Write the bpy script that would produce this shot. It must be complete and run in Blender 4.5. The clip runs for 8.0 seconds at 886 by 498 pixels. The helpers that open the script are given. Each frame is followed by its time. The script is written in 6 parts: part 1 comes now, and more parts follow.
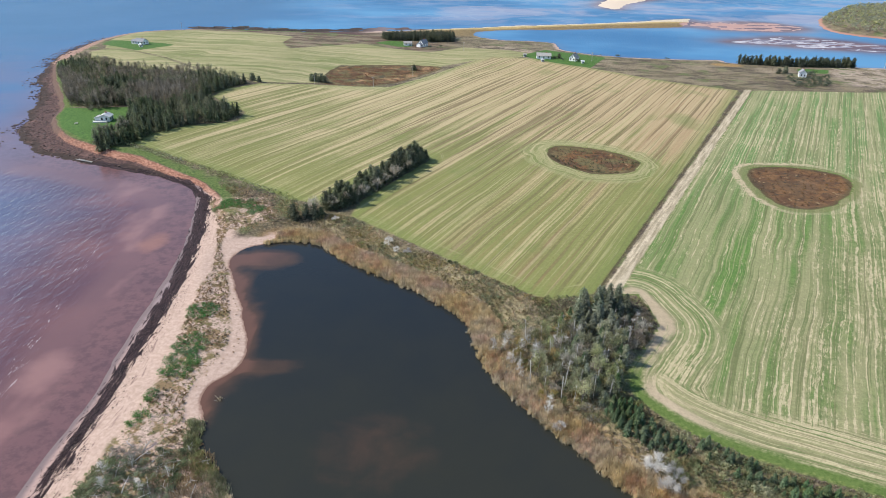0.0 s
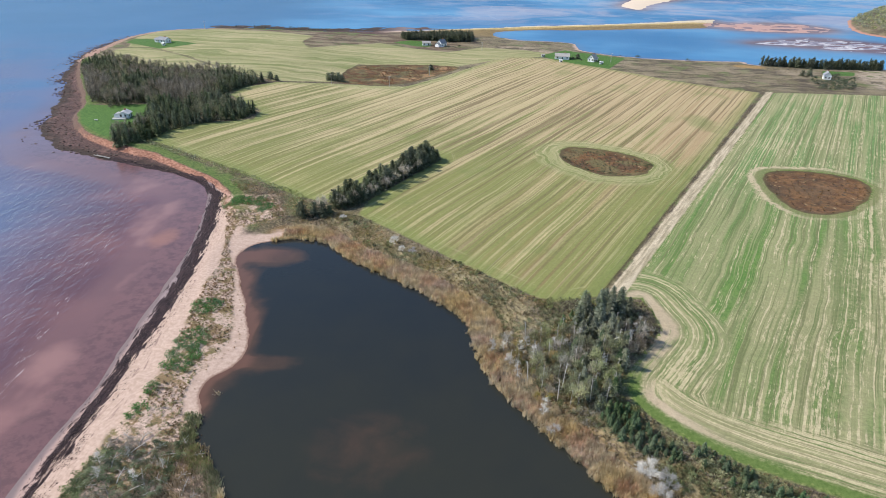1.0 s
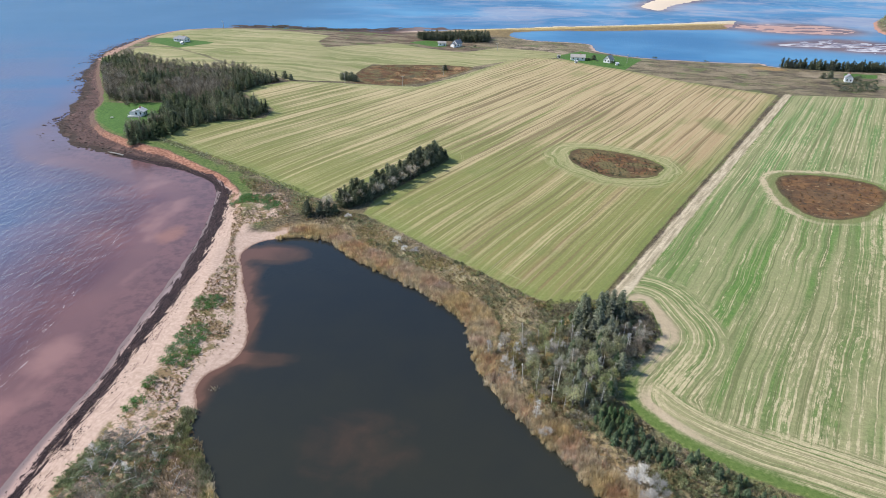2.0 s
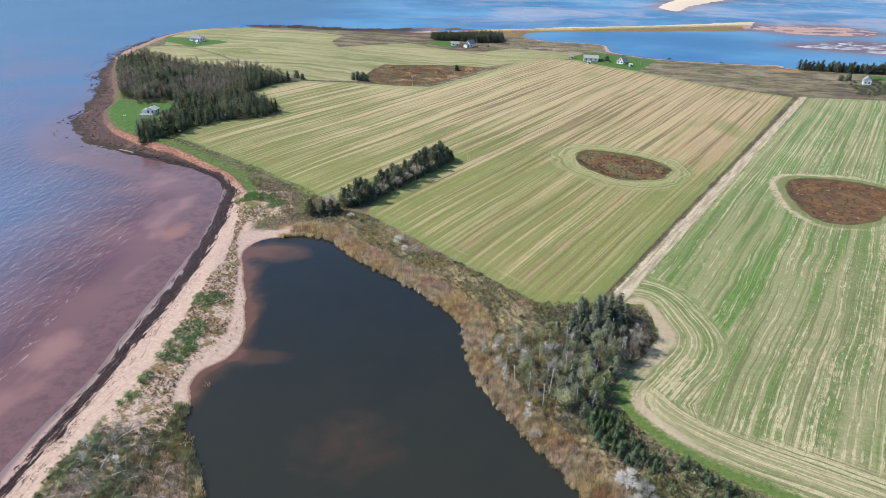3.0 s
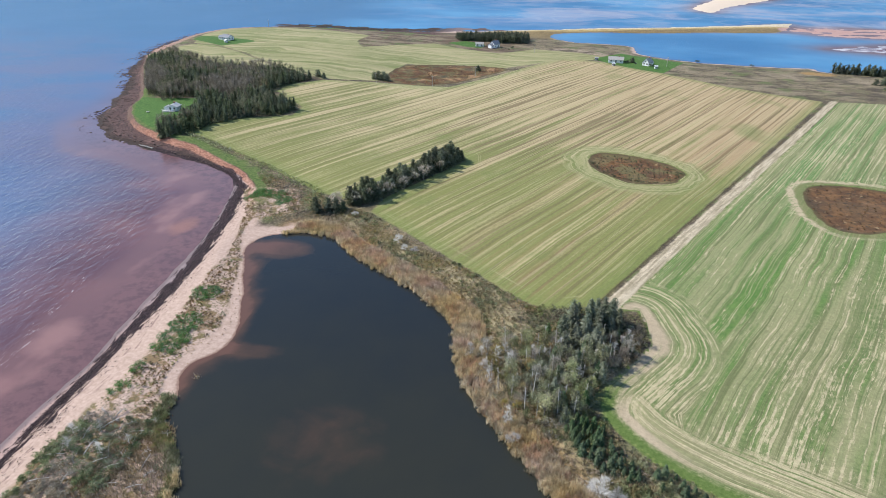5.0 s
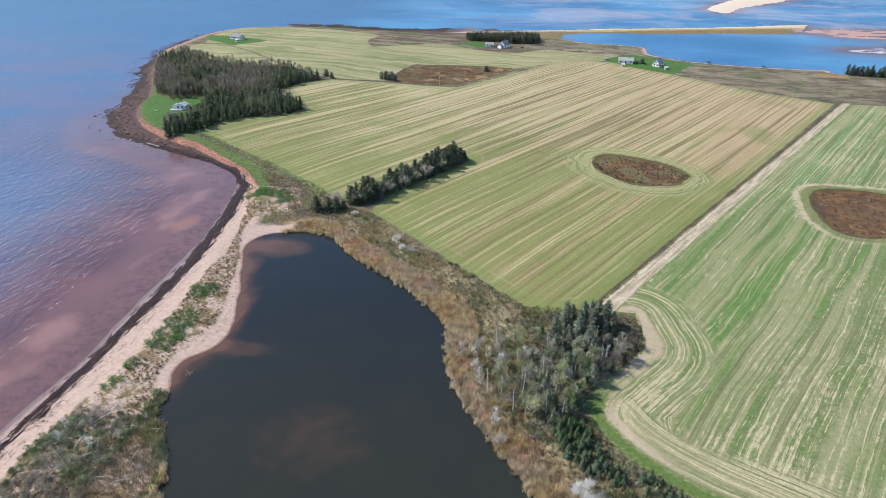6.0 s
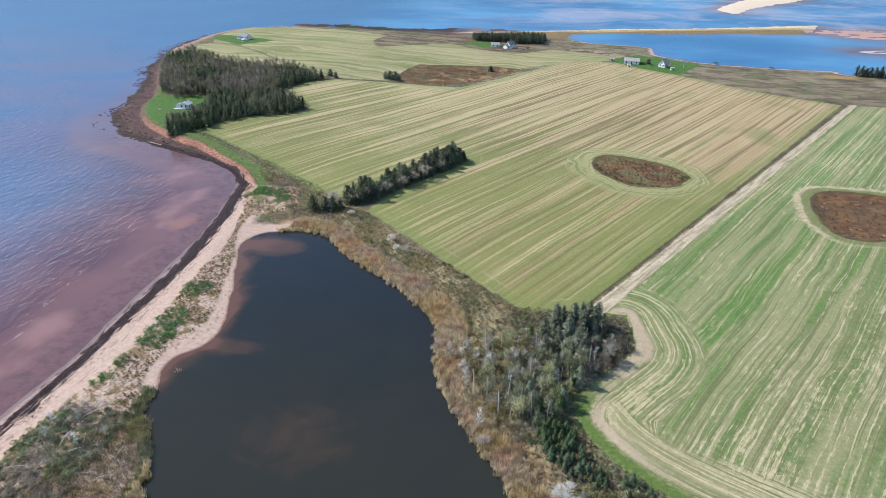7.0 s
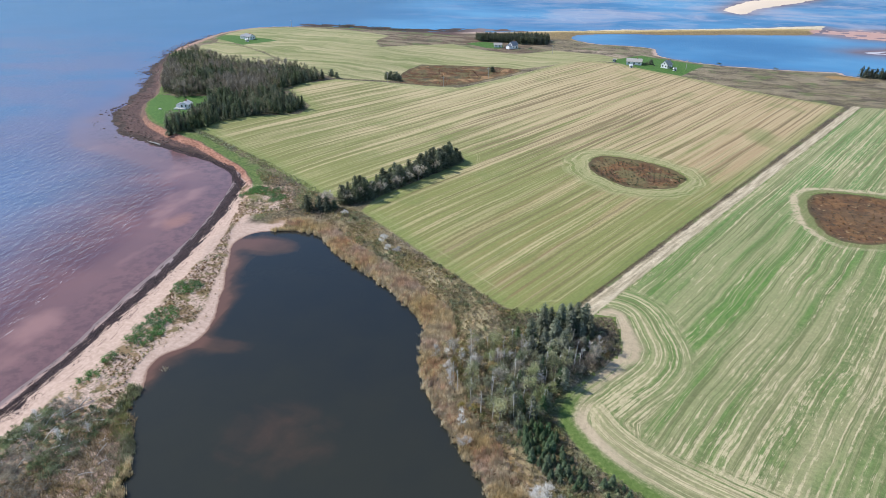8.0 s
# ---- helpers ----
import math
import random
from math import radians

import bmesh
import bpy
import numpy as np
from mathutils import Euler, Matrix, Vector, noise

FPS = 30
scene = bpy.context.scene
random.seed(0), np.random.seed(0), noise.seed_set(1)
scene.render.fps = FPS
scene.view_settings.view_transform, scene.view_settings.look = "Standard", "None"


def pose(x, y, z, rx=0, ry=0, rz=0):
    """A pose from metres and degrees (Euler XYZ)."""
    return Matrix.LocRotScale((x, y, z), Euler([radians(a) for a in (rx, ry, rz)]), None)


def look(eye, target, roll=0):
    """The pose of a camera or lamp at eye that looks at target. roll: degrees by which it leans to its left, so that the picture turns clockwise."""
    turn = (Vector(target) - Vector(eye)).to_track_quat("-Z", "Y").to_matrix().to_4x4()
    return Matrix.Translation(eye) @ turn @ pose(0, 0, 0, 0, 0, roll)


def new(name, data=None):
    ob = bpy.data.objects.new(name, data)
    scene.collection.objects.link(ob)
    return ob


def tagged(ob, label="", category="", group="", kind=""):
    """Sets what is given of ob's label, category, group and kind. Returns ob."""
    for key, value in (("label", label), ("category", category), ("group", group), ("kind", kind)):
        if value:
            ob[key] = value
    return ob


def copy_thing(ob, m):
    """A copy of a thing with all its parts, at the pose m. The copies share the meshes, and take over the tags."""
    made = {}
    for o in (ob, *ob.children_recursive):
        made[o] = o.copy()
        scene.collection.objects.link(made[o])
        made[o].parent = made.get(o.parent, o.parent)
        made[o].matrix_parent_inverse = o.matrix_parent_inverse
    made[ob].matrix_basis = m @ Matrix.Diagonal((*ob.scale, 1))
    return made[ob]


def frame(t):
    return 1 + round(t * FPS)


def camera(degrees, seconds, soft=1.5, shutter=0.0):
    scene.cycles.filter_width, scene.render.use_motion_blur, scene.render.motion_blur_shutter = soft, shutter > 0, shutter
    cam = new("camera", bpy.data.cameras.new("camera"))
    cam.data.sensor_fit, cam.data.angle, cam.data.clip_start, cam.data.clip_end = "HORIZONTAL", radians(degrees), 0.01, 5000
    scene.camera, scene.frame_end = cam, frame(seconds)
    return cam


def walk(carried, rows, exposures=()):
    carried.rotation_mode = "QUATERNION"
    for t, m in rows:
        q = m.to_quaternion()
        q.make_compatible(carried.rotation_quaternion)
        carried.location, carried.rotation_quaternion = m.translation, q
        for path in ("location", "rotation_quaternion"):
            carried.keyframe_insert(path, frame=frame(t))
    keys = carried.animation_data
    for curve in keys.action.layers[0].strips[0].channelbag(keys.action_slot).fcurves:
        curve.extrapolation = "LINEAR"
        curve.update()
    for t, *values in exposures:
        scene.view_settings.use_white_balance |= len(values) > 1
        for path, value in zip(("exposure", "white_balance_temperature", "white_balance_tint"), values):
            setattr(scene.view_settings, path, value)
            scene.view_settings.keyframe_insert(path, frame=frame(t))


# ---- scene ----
cam = camera(71.4, 8.0, soft=0.6)
METRES, EYE, TILT, LEAN, TURN = 52.404, 120.0, -27.8, -1.1, 0.0
ROWS = [
    (0.0, 0.0, 0.0, 0.0, -0.0, 0.0, -0.0),
    (0.5, 0.0624, 0.0013, -0.0, 1.0, -0.0, -0.49),
    (1.0, 0.125, 0.0036, 0.0005, 1.97, -0.02, -0.94),
    (1.5, 0.1872, 0.0069, 0.0017, 2.88, -0.03, -1.37),
    (3.0, 0.3742, 0.0218, 0.0078, 5.24, -0.07, -2.48),
    (3.5, 0.4367, 0.0287, 0.0105, 6.01, -0.1, -2.84),
    (4.0, 0.4968, 0.0363, 0.0137, 6.74, -0.14, -3.18),
    (4.5, 0.5589, 0.0448, 0.0175, 7.48, -0.17, -3.52),
    (6.0, 0.7435, 0.0752, 0.0305, 9.46, -0.28, -4.43),
    (6.5, 0.8051, 0.0868, 0.0358, 10.0, -0.32, -4.67),
    (7.0, 0.8667, 0.0989, 0.0413, 10.42, -0.35, -4.86),
    (7.5, 0.9278, 0.1111, 0.0472, 10.8, -0.37, -5.02),
    (8.0, 0.9887, 0.1238, 0.0535, 11.13, -0.39, -5.17),
]
walk(cam, [(t, pose(0, 0, EYE, TILT, LEAN, TURN) @ pose(METRES * x, METRES * y, METRES * z, 90 + pitch, roll, yaw)) for t, x, y, z, yaw, pitch, roll in ROWS],
     exposures=[(0.0, 0.75, 6640, 10), (3.5, 0.75, 6500, 10), (8.0, 0.75, 6300, 10)])

# ---- sky and sun ----
SUN_AZ, SUN_EL = radians(172.0), radians(41.0)   # where the sun stands: angle from +x, height
world = bpy.data.worlds.new("sky")
scene.world = world
world.use_nodes = True
wn = world.node_tree
sky = wn.nodes.new("ShaderNodeTexSky")
sky.sky_type, sky.sun_disc = "NISHITA", False
sky.sun_elevation, sky.sun_rotation = SUN_EL, radians(90.0) - SUN_AZ
sky.air_density, sky.dust_density, sky.ozone_density = 1.0, 0.3, 3.0
wn.links.new(sky.outputs[0], wn.nodes["Background"].inputs[0])
wn.nodes["Background"].inputs[1].default_value = 0.125
sun = new("sun", bpy.data.lights.new("sun", "SUN"))
sun.data.energy, sun.data.angle, sun.data.color = 3.65, radians(0.6), (1.0, 0.95, 0.87)
sun.matrix_world = look((0, 0, 0), (-math.cos(SUN_AZ) * math.cos(SUN_EL), -math.sin(SUN_AZ) * math.cos(SUN_EL), -math.sin(SUN_EL)))

# ---- plan of the place, in steps of U metres; the first eye is above the origin ----
U = 1.2
WEST_SHORE = [(-79, -900), (-79, 40), (-81, 84), (-81, 95), (-80.5, 112), (-82.5, 135), (-84.5, 164), (-87, 186), (-92, 209),
              (-97, 228), (-104, 240), (-117, 250), (-135, 259), (-153, 266), (-176, 274), (-193, 281), (-211, 302), (-222, 321),
              (-238, 360), (-253, 393), (-272, 423), (-281, 440), (-301, 492), (-311, 540), (-311, 580), (-305, 615)]
NORTH_SHORE = [(-285, 638), (-261, 655), (-232, 663), (-196, 658), (-150, 657), (-71, 671), (11, 700), (75, 727), (142, 750),
               (215, 778), (295, 815), (312, 822)]
LAGOON_SHORE = [(304, 800), (273, 750), (203, 731), (135, 710), (73, 702), (41, 684), (33, 662), (52, 634), (106, 622), (110, 588),
                (126, 571), (157, 554), (205, 548), (240, 548), (252, 535), (322, 537), (372, 526), (560, 500), (1500, 420), (1500, -900)]
BLUFF = [(-80, 212), (-88, 229), (-101, 244), (-118, 256), (-136, 268), (-154, 276), (-171, 286), (-184, 296), (-196, 309), (-208, 329), (-213, 346), (-232, 378),
         (-255, 415), (-275, 449), (-287, 480), (-294, 527), (-296, 563), (-284, 614), (-240, 640), (-150, 640), (0, 600), (300, 430), (300, 200), (-40, 200)]
WEED_OUT = [(-77, -300), (-77.5, 60), (-78, 84), (-79, 94), (-79.5, 112), (-81, 134), (-83, 163), (-90, 203), (-97, 229), (-108, 242), (-130, 255), (-160, 267)]
WEED_IN = [(-158, 271), (-132, 260), (-106, 247), (-92, 231), (-84, 203), (-77.5, 163), (-76, 134), (-75, 112), (-75, 94), (-75, 84), (-74, 60), (-74, -300)]
DUNE = [(-66, -300), (-68, 40), (-69.5, 86), (-68, 100), (-67.5, 112), (-68, 125), (-69.5, 141), (-71.5, 157), (-72, 170), (-75, 185), (-79, 198),
        (-84, 212), (-93, 228), (-70, 228), (-60, 208.5), (-66, 204), (-76, 199.5), (-74, 187), (-69.5, 176), (-64, 163), (-60, 150), (-55.5, 139), (-55.5, 130),
        (-58.5, 120), (-58.5, 112), (-56, 105), (-54, 100), (-48, 98), (-40, 82), (-36, 40), (-36, -300)]
POND = [(60, -300), (58, 40), (46, 76), (40, 85), (34.5, 92.5), (30.5, 98), (24.5, 105.5), (18.5, 113.5), (14, 123), (11, 133), (9.5, 142.5), (6.5, 148.5),
        (0, 155), (-6.5, 161.5), (-15, 168), (-24.5, 175), (-31, 180.5), (-38, 188), (-46.5, 193), (-54.5, 193), (-60, 190.5), (-65, 187.5),
        (-68, 181), (-67.5, 175), (-63, 165), (-58, 154), (-54, 145), (-50.5, 136), (-49.5, 129), (-50.5, 122), (-54.5, 117), (-55, 112),
        (-52.5, 106.5), (-51, 102), (-51, 98), (-46, 92), (-42, 88), (-39.5, 83), (-37, 74), (-34, 40), (-34, -300)]
FIELD_A = [(34, 155), (48, 158.5), (207, 429.5), (180, 443), (157, 458), (137, 477), (117, 495), (94, 511), (80, 526), (62, 534), (40, 535), (-8, 455), (-34, 418), (-84, 419), (-120, 413),
           (-136, 394), (-138, 374), (-110, 345), (-109, 327), (-132, 313), (-144, 300), (-147, 285), (-92, 252), (-60, 227), (-47, 222), (-39, 232),
           (-22, 262), (-13, 282), (-6, 282), (-5, 273), (-16, 252), (-31, 224), (-33, 212), (1, 182), (17, 168), (27, 159)]
FIELD_B = [(52, 157), (60, 158), (61.5, 150), (62, 142), (55, 132), (49, 123.5), (47, 117), (47.5, 112.5), (51.5, 106.5), (58, 100), (65, 95.5), (74, 91),
           (89, 84), (130, 66), (300, 0), (700, 0), (700, 420), (310, 430), (217, 430)]
FIELD_B_EDGE = [(60, 158), (61.5, 150), (62, 142), (55, 132), (49, 123.5), (47, 117), (47.5, 112.5), (51.5, 106.5), (58, 100), (65, 95.5), (74, 91), (89, 84), (130, 66), (300, 0)]
TRACK = [(47.5, 155), (52, 153.5), (217, 431.5), (212.5, 432.5)]
FIELD_C = [(-284, 606), (-287, 560), (-272, 517), (-252, 516), (-212, 488), (-162, 443), (-123, 416), (-84, 424), (-78, 484), (-35, 491), (0, 488),
           (32, 520), (45, 533), (92, 540), (60, 566), (20, 576), (-9, 548), (-45, 563), (-72, 580), (-127, 534), (-138, 558), (-136, 594), (-185, 621), (-243, 630)]
FIELD_D = [(-278, 502), (-271, 513), (-251, 512.5), (-211, 484), (-165, 441), (-223, 446), (-262, 460)]
LAWN_COTTAGE = [(-194, 309), (-206, 329), (-211, 346), (-199, 343), (-176, 346), (-160, 330), (-160, 296), (-168, 288), (-176, 292)]
LAWN_FAR = [(-284, 536), (-285, 556), (-234, 543), (-222, 536), (-243, 510), (-262, 522)]
LAWN_EAST = [(67, 539), (94, 575), (110, 565), (142, 544), (118, 495), (94, 511), (80, 526)]
LAWN_NORTH = [(-62, 588), (-46, 602), (-30, 598), (-25, 584), (-27, 572), (-38, 571)]
LAWN_RIGHT = [(280, 492), (290, 511), (313, 507), (303, 490)]
OVAL_A = [(53, 291), (59, 300), (74, 297), (89, 287), (94, 276), (88, 265), (76, 259), (63, 264), (54, 277)]
OVAL_B = [(142, 267), (150, 273.5), (170, 272.5), (183, 262.5), (179, 249), (166, 234), (151, 225.5), (140, 227), (136, 237), (137.5, 253)]
BOG = [(-82, 428), (-77, 478), (-40, 490), (0, 487), (-8, 464), (-34, 428), (-53, 419), (-68, 421)]
HEADLAND = [(483, 835), (448, 757), (450, 716), (476, 688), (560, 640), (900, 640), (900, 1050), (681, 1010), (601, 975), (508, 865)]
SANDBAR = [(227, 953), (241, 909), (274, 976), (329, 1048), (400, 1150), (300, 1100), (255, 1020)]
FLAT_RED = [(286, 770), (320, 792), (389, 803), (424, 761), (389, 731), (320, 736)]
FLAT_WET = [(290, 650), (330, 672), (374, 690), (420, 663), (445, 632), (425, 609), (369, 620), (322, 638)]
FLAT_NORTH = [(-262, 666), (-242, 658), (-103, 655), (-60, 674), (-20, 694), (-60, 700), (-130, 677), (-204, 686), (-258, 680)]
WOODS = [(-148, 289), (-156, 275), (-164, 282), (-160, 301), (-164, 326), (-178, 350), (-193, 337), (-203, 349), (-211, 349), (-242, 399), (-268, 440),
         (-272, 478), (-258, 470), (-225, 446), (-189, 438), (-159, 439), (-128, 412), (-139, 390), (-145, 366), (-126, 352), (-112, 338), (-114, 326), (-131, 315)]
GROVE = [(34, 146), (42, 154), (52, 154), (60, 146), (58, 136), (50, 127), (45, 119), (43, 108), (36, 104), (27, 108), (20, 120), (13, 134), (20, 138)]


def smooth_line(points, closed=True, steps=4):
    """A rounder line through the points."""
    p = np.array(points, float)
    n, out = len(p), []
    for i in range(n if closed else n - 1):
        a, b, c, d = (p[(i + k) % n] if closed else p[min(max(i + k, 0), n - 1)] for k in (-1, 0, 1, 2))
        for s in np.arange(steps) / steps:
            out.append(0.5 * (2 * b + (c - a) * s + (2 * a - 5 * b + 4 * c - d) * s * s + (3 * b - a - 3 * c + d) * s ** 3))
    return np.array(out if closed else out + [p[-1]])


def line_dist(x, y, line):
    """The distance of each place from an open line."""
    best = np.full(x.shape, 1e18)
    for (ax, ay), (bx, by) in zip(line[:-1], line[1:]):
        ex, ey = bx - ax, by - ay
        s = np.clip(((x - ax) * ex + (y - ay) * ey) / (ex * ex + ey * ey + 1e-9), 0, 1)
        best = np.minimum(best, (x - ax - s * ex) ** 2 + (y - ay - s * ey) ** 2)
    return np.sqrt(best)


def inside_dist(x, y, ring):
    """Metres inside a closed outline (minus: outside it)."""
    ring = np.asarray(ring, float)
    within = np.zeros(x.shape, bool)
    for (ax, ay), (bx, by) in zip(ring, np.roll(ring, -1, 0)):
        if ay != by:
            within ^= ((ay > y) != (by > y)) & (x < (bx - ax) * (y - ay) / (by - ay) + ax)
    d = line_dist(x, y, np.vstack([ring, ring[:1]]))
    return np.where(within, d, -d)


def step(a, b, v):
    s = np.clip((v - a) / (b - a), 0, 1)
    return s * s * (3 - 2 * s)


TABLE = np.random.RandomState(5).rand(256, 256)


def ripple(x, y, size, seed=0):
    """Smooth random heights, 0 to 1, with humps of that size."""
    u, v = x / size + 17.3 * seed, y / size + 9.1 * seed
    i, j = np.floor(u).astype(int), np.floor(v).astype(int)
    f, g = u - i, v - j
    f, g = f * f * (3 - 2 * f), g * g * (3 - 2 * g)
    at = lambda a, b: TABLE[a % 256, b % 256]
    return (at(i, j) * (1 - f) + at(i + 1, j) * f) * (1 - g) + (at(i, j + 1) * (1 - f) + at(i + 1, j + 1) * f) * g


COAST = smooth_line(WEST_SHORE[1:] + NORTH_SHORE + LAGOON_SHORE[:-2], closed=False, steps=4)
COAST = np.vstack([[WEST_SHORE[0]], COAST, LAGOON_SHORE[-2:]])
POND_RING = smooth_line(POND, steps=3)
BLUFF_RING = smooth_line(BLUFF, steps=3)
OVALS = [smooth_line(OVAL_A), smooth_line(OVAL_B), smooth_line(BOG)]
FLATS = [smooth_line(FLAT_RED), smooth_line(FLAT_WET), smooth_line(FLAT_NORTH)]
SEA, POND_LEVEL = 0.0, 0.2


def survey(x, y):
    """Height of the ground, and how far each place lies inside the regions of the plan."""
    r = {}
    jag = 2.2 * (ripple(x, y, 9, 1) - 0.5) + 1.1 * (ripple(x, y, 3.5, 2) - 0.5)
    rough = step(235, 265, y)
    r["coast"] = inside_dist(x, y, COAST) + jag * (0.35 + 1.6 * rough)
    r["pond"] = -inside_dist(x, y, POND_RING) + 0.5 * jag
    r["bluff"] = inside_dist(x, y, BLUFF_RING) + 0.5 * jag
    r["dune"] = inside_dist(x, y, DUNE) + 0.8 * jag
    r["weed"] = np.minimum(inside_dist(x, y, WEED_OUT + WEED_IN), 6)
    r["field_a"], r["field_b"] = inside_dist(x, y, FIELD_A), inside_dist(x, y, FIELD_B)
    r["field_c"] = np.maximum(inside_dist(x, y, FIELD_C), inside_dist(x, y, FIELD_D))
    r["edge_b"] = line_dist(x, y, smooth_line(FIELD_B_EDGE, closed=False))
    r["lane"] = line_dist(x, y, np.array([(-272, 515), (-251, 514), (-211, 486), (-163, 442), (-123, 420)], float))
    r["edge_n"] = line_dist(x, y, smooth_line(FIELD_B_EDGE[:7], closed=False))
    r["edge_s"] = line_dist(x, y, smooth_line(FIELD_B_EDGE[6:], closed=False))
    r["lawn"] = np.max([inside_dist(x, y, p) for p in (LAWN_COTTAGE, LAWN_FAR, LAWN_EAST, LAWN_NORTH, LAWN_RIGHT)], 0)
    r["track"] = inside_dist(x, y, TRACK)
    r["oval"] = np.max([inside_dist(x, y, p) for p in OVALS], 0) + 0.9 * jag
    r["head"] = inside_dist(x, y, smooth_line(HEADLAND)) + 2 * jag
    r["bar"] = inside_dist(x, y, smooth_line(SANDBAR)) + 3 * jag
    r["flat"] = np.max([inside_dist(x, y, p) for p in FLATS], 0) + 5 * jag
    d = r["coast"]
    beach = np.where(d > 0, 1.5 * (1 - np.exp(-np.maximum(d, 0) / 9)), 0.06 * d)
    beach = np.maximum(beach, -4.0)
    inland = 1.4 + 0.7 * step(15, 45, r["pond"]) * step(15, 45, d)
    upland = inland + 2.7 * step(212, 285, y) * step(-55, -150, x) * step(680, 560, y) + 1.2 * step(430, 560, y) * step(0, -150, x)
    upland = upland + 0.8 * (ripple(x, y, 130, 3) - 0.5) * step(0, 60, d)
    high = step(-3.2, 0.6, r["bluff"]) * step(0.5, 4, d)
    h = beach * (1 - high) + np.maximum(upland, beach) * high
    low = step(0.0, 22.0, d) * (1 - high)
    h = h + low * (inland - np.minimum(beach, 1.4)) * step(-60, -40, x) * step(0, 20, d)
    h = h + 0.9 * step(0, 5, r["dune"]) * ripple(x, y, 7, 4)
    shore = POND_LEVEL + np.where(r["pond"] > 0, 0.09 * r["pond"], 0.25 * r["pond"])
    h = np.where(r["pond"] < 22, np.minimum(h, np.maximum(shore, POND_LEVEL - 1.6)), h)
    h = h - 0.5 * step(0, 5, r["oval"])
    h = np.maximum(h, np.where(r["head"] > -8, np.minimum(0.35 * (r["head"] + 0.5), 5 + 0.03 * r["head"]), -9))
    h = np.maximum(h, np.where(r["bar"] > -20, np.minimum(0.05 * r["bar"], 0.9), -9))
    h = np.maximum(h, np.where(r["flat"] > -10, np.minimum(0.02 * r["flat"], 0.20 * (ripple(x + 8 * ripple(x, y, 25, 8), 2.2 * y, 10, 6) - np.where((x < 0) & (y < 720), 0.24, 0.47))), -9))
    h = h + 0.16 * (ripple(x, y, 2.7, 7) - 0.5) * step(1, 6, d) * step(2, 9, r["pond"])
    h = h - 0.22 * step(1.2, 0.4, np.abs(r["track"] + 1.2)) * (inside_dist(x, y, FIELD_A) > -6)
    return h, r


def ground_at(x, y):
    h, _ = survey(np.atleast_1d(np.asarray(x, float)), np.atleast_1d(np.asarray(y, float)))
    return h


def spaced(stops, gap, grow, end):
    """Grid lines that lie gap apart up to stops, and then ever wider up to end."""
    out = list(np.arange(stops[0], stops[1], gap))
    v, g = out[-1], gap
    while v < end:
        g = min(g * grow, 30)
        v += g
        out.append(v)
    return out


def sheet(xs, ys):
    gx, gy = np.meshgrid(xs, ys)
    nx, ny = len(xs), len(ys)
    k = np.arange(nx * ny).reshape(ny, nx)
    quads = np.stack([k[:-1, :-1], k[:-1, 1:], k[1:, 1:], k[1:, :-1]], -1).reshape(-1, 4)
    return gx.ravel(), gy.ravel(), quads


def mesh_from(name, verts, quads=None, tris=None, smooth=False):
    """A mesh from arrays of corners, of four-sided and of three-sided faces."""
    me = bpy.data.meshes.new(name)
    verts = np.asarray(verts, np.float32) * U
    parts_ = [np.asarray(a, np.int32) for a in (quads, tris) if a is not None and len(a)]
    sizes = np.concatenate([np.full(len(a), a.shape[1], np.int32) for a in parts_])
    loops = np.concatenate([a.ravel() for a in parts_])
    me.vertices.add(len(verts))
    me.vertices.foreach_set("co", verts.ravel())
    me.loops.add(len(loops))
    me.loops.foreach_set("vertex_index", loops)
    me.polygons.add(len(sizes))
    me.polygons.foreach_set("loop_start", np.concatenate([[0], np.cumsum(sizes)[:-1]]).astype(np.int32))
    me.polygons.foreach_set("use_smooth", np.full(len(sizes), smooth))
    me.update(calc_edges=True)
    me.validate()
    return me


def give(me, name, values):
    me.attributes.new(name, "FLOAT", "POINT").data.foreach_set("value", np.asarray(values, np.float32))


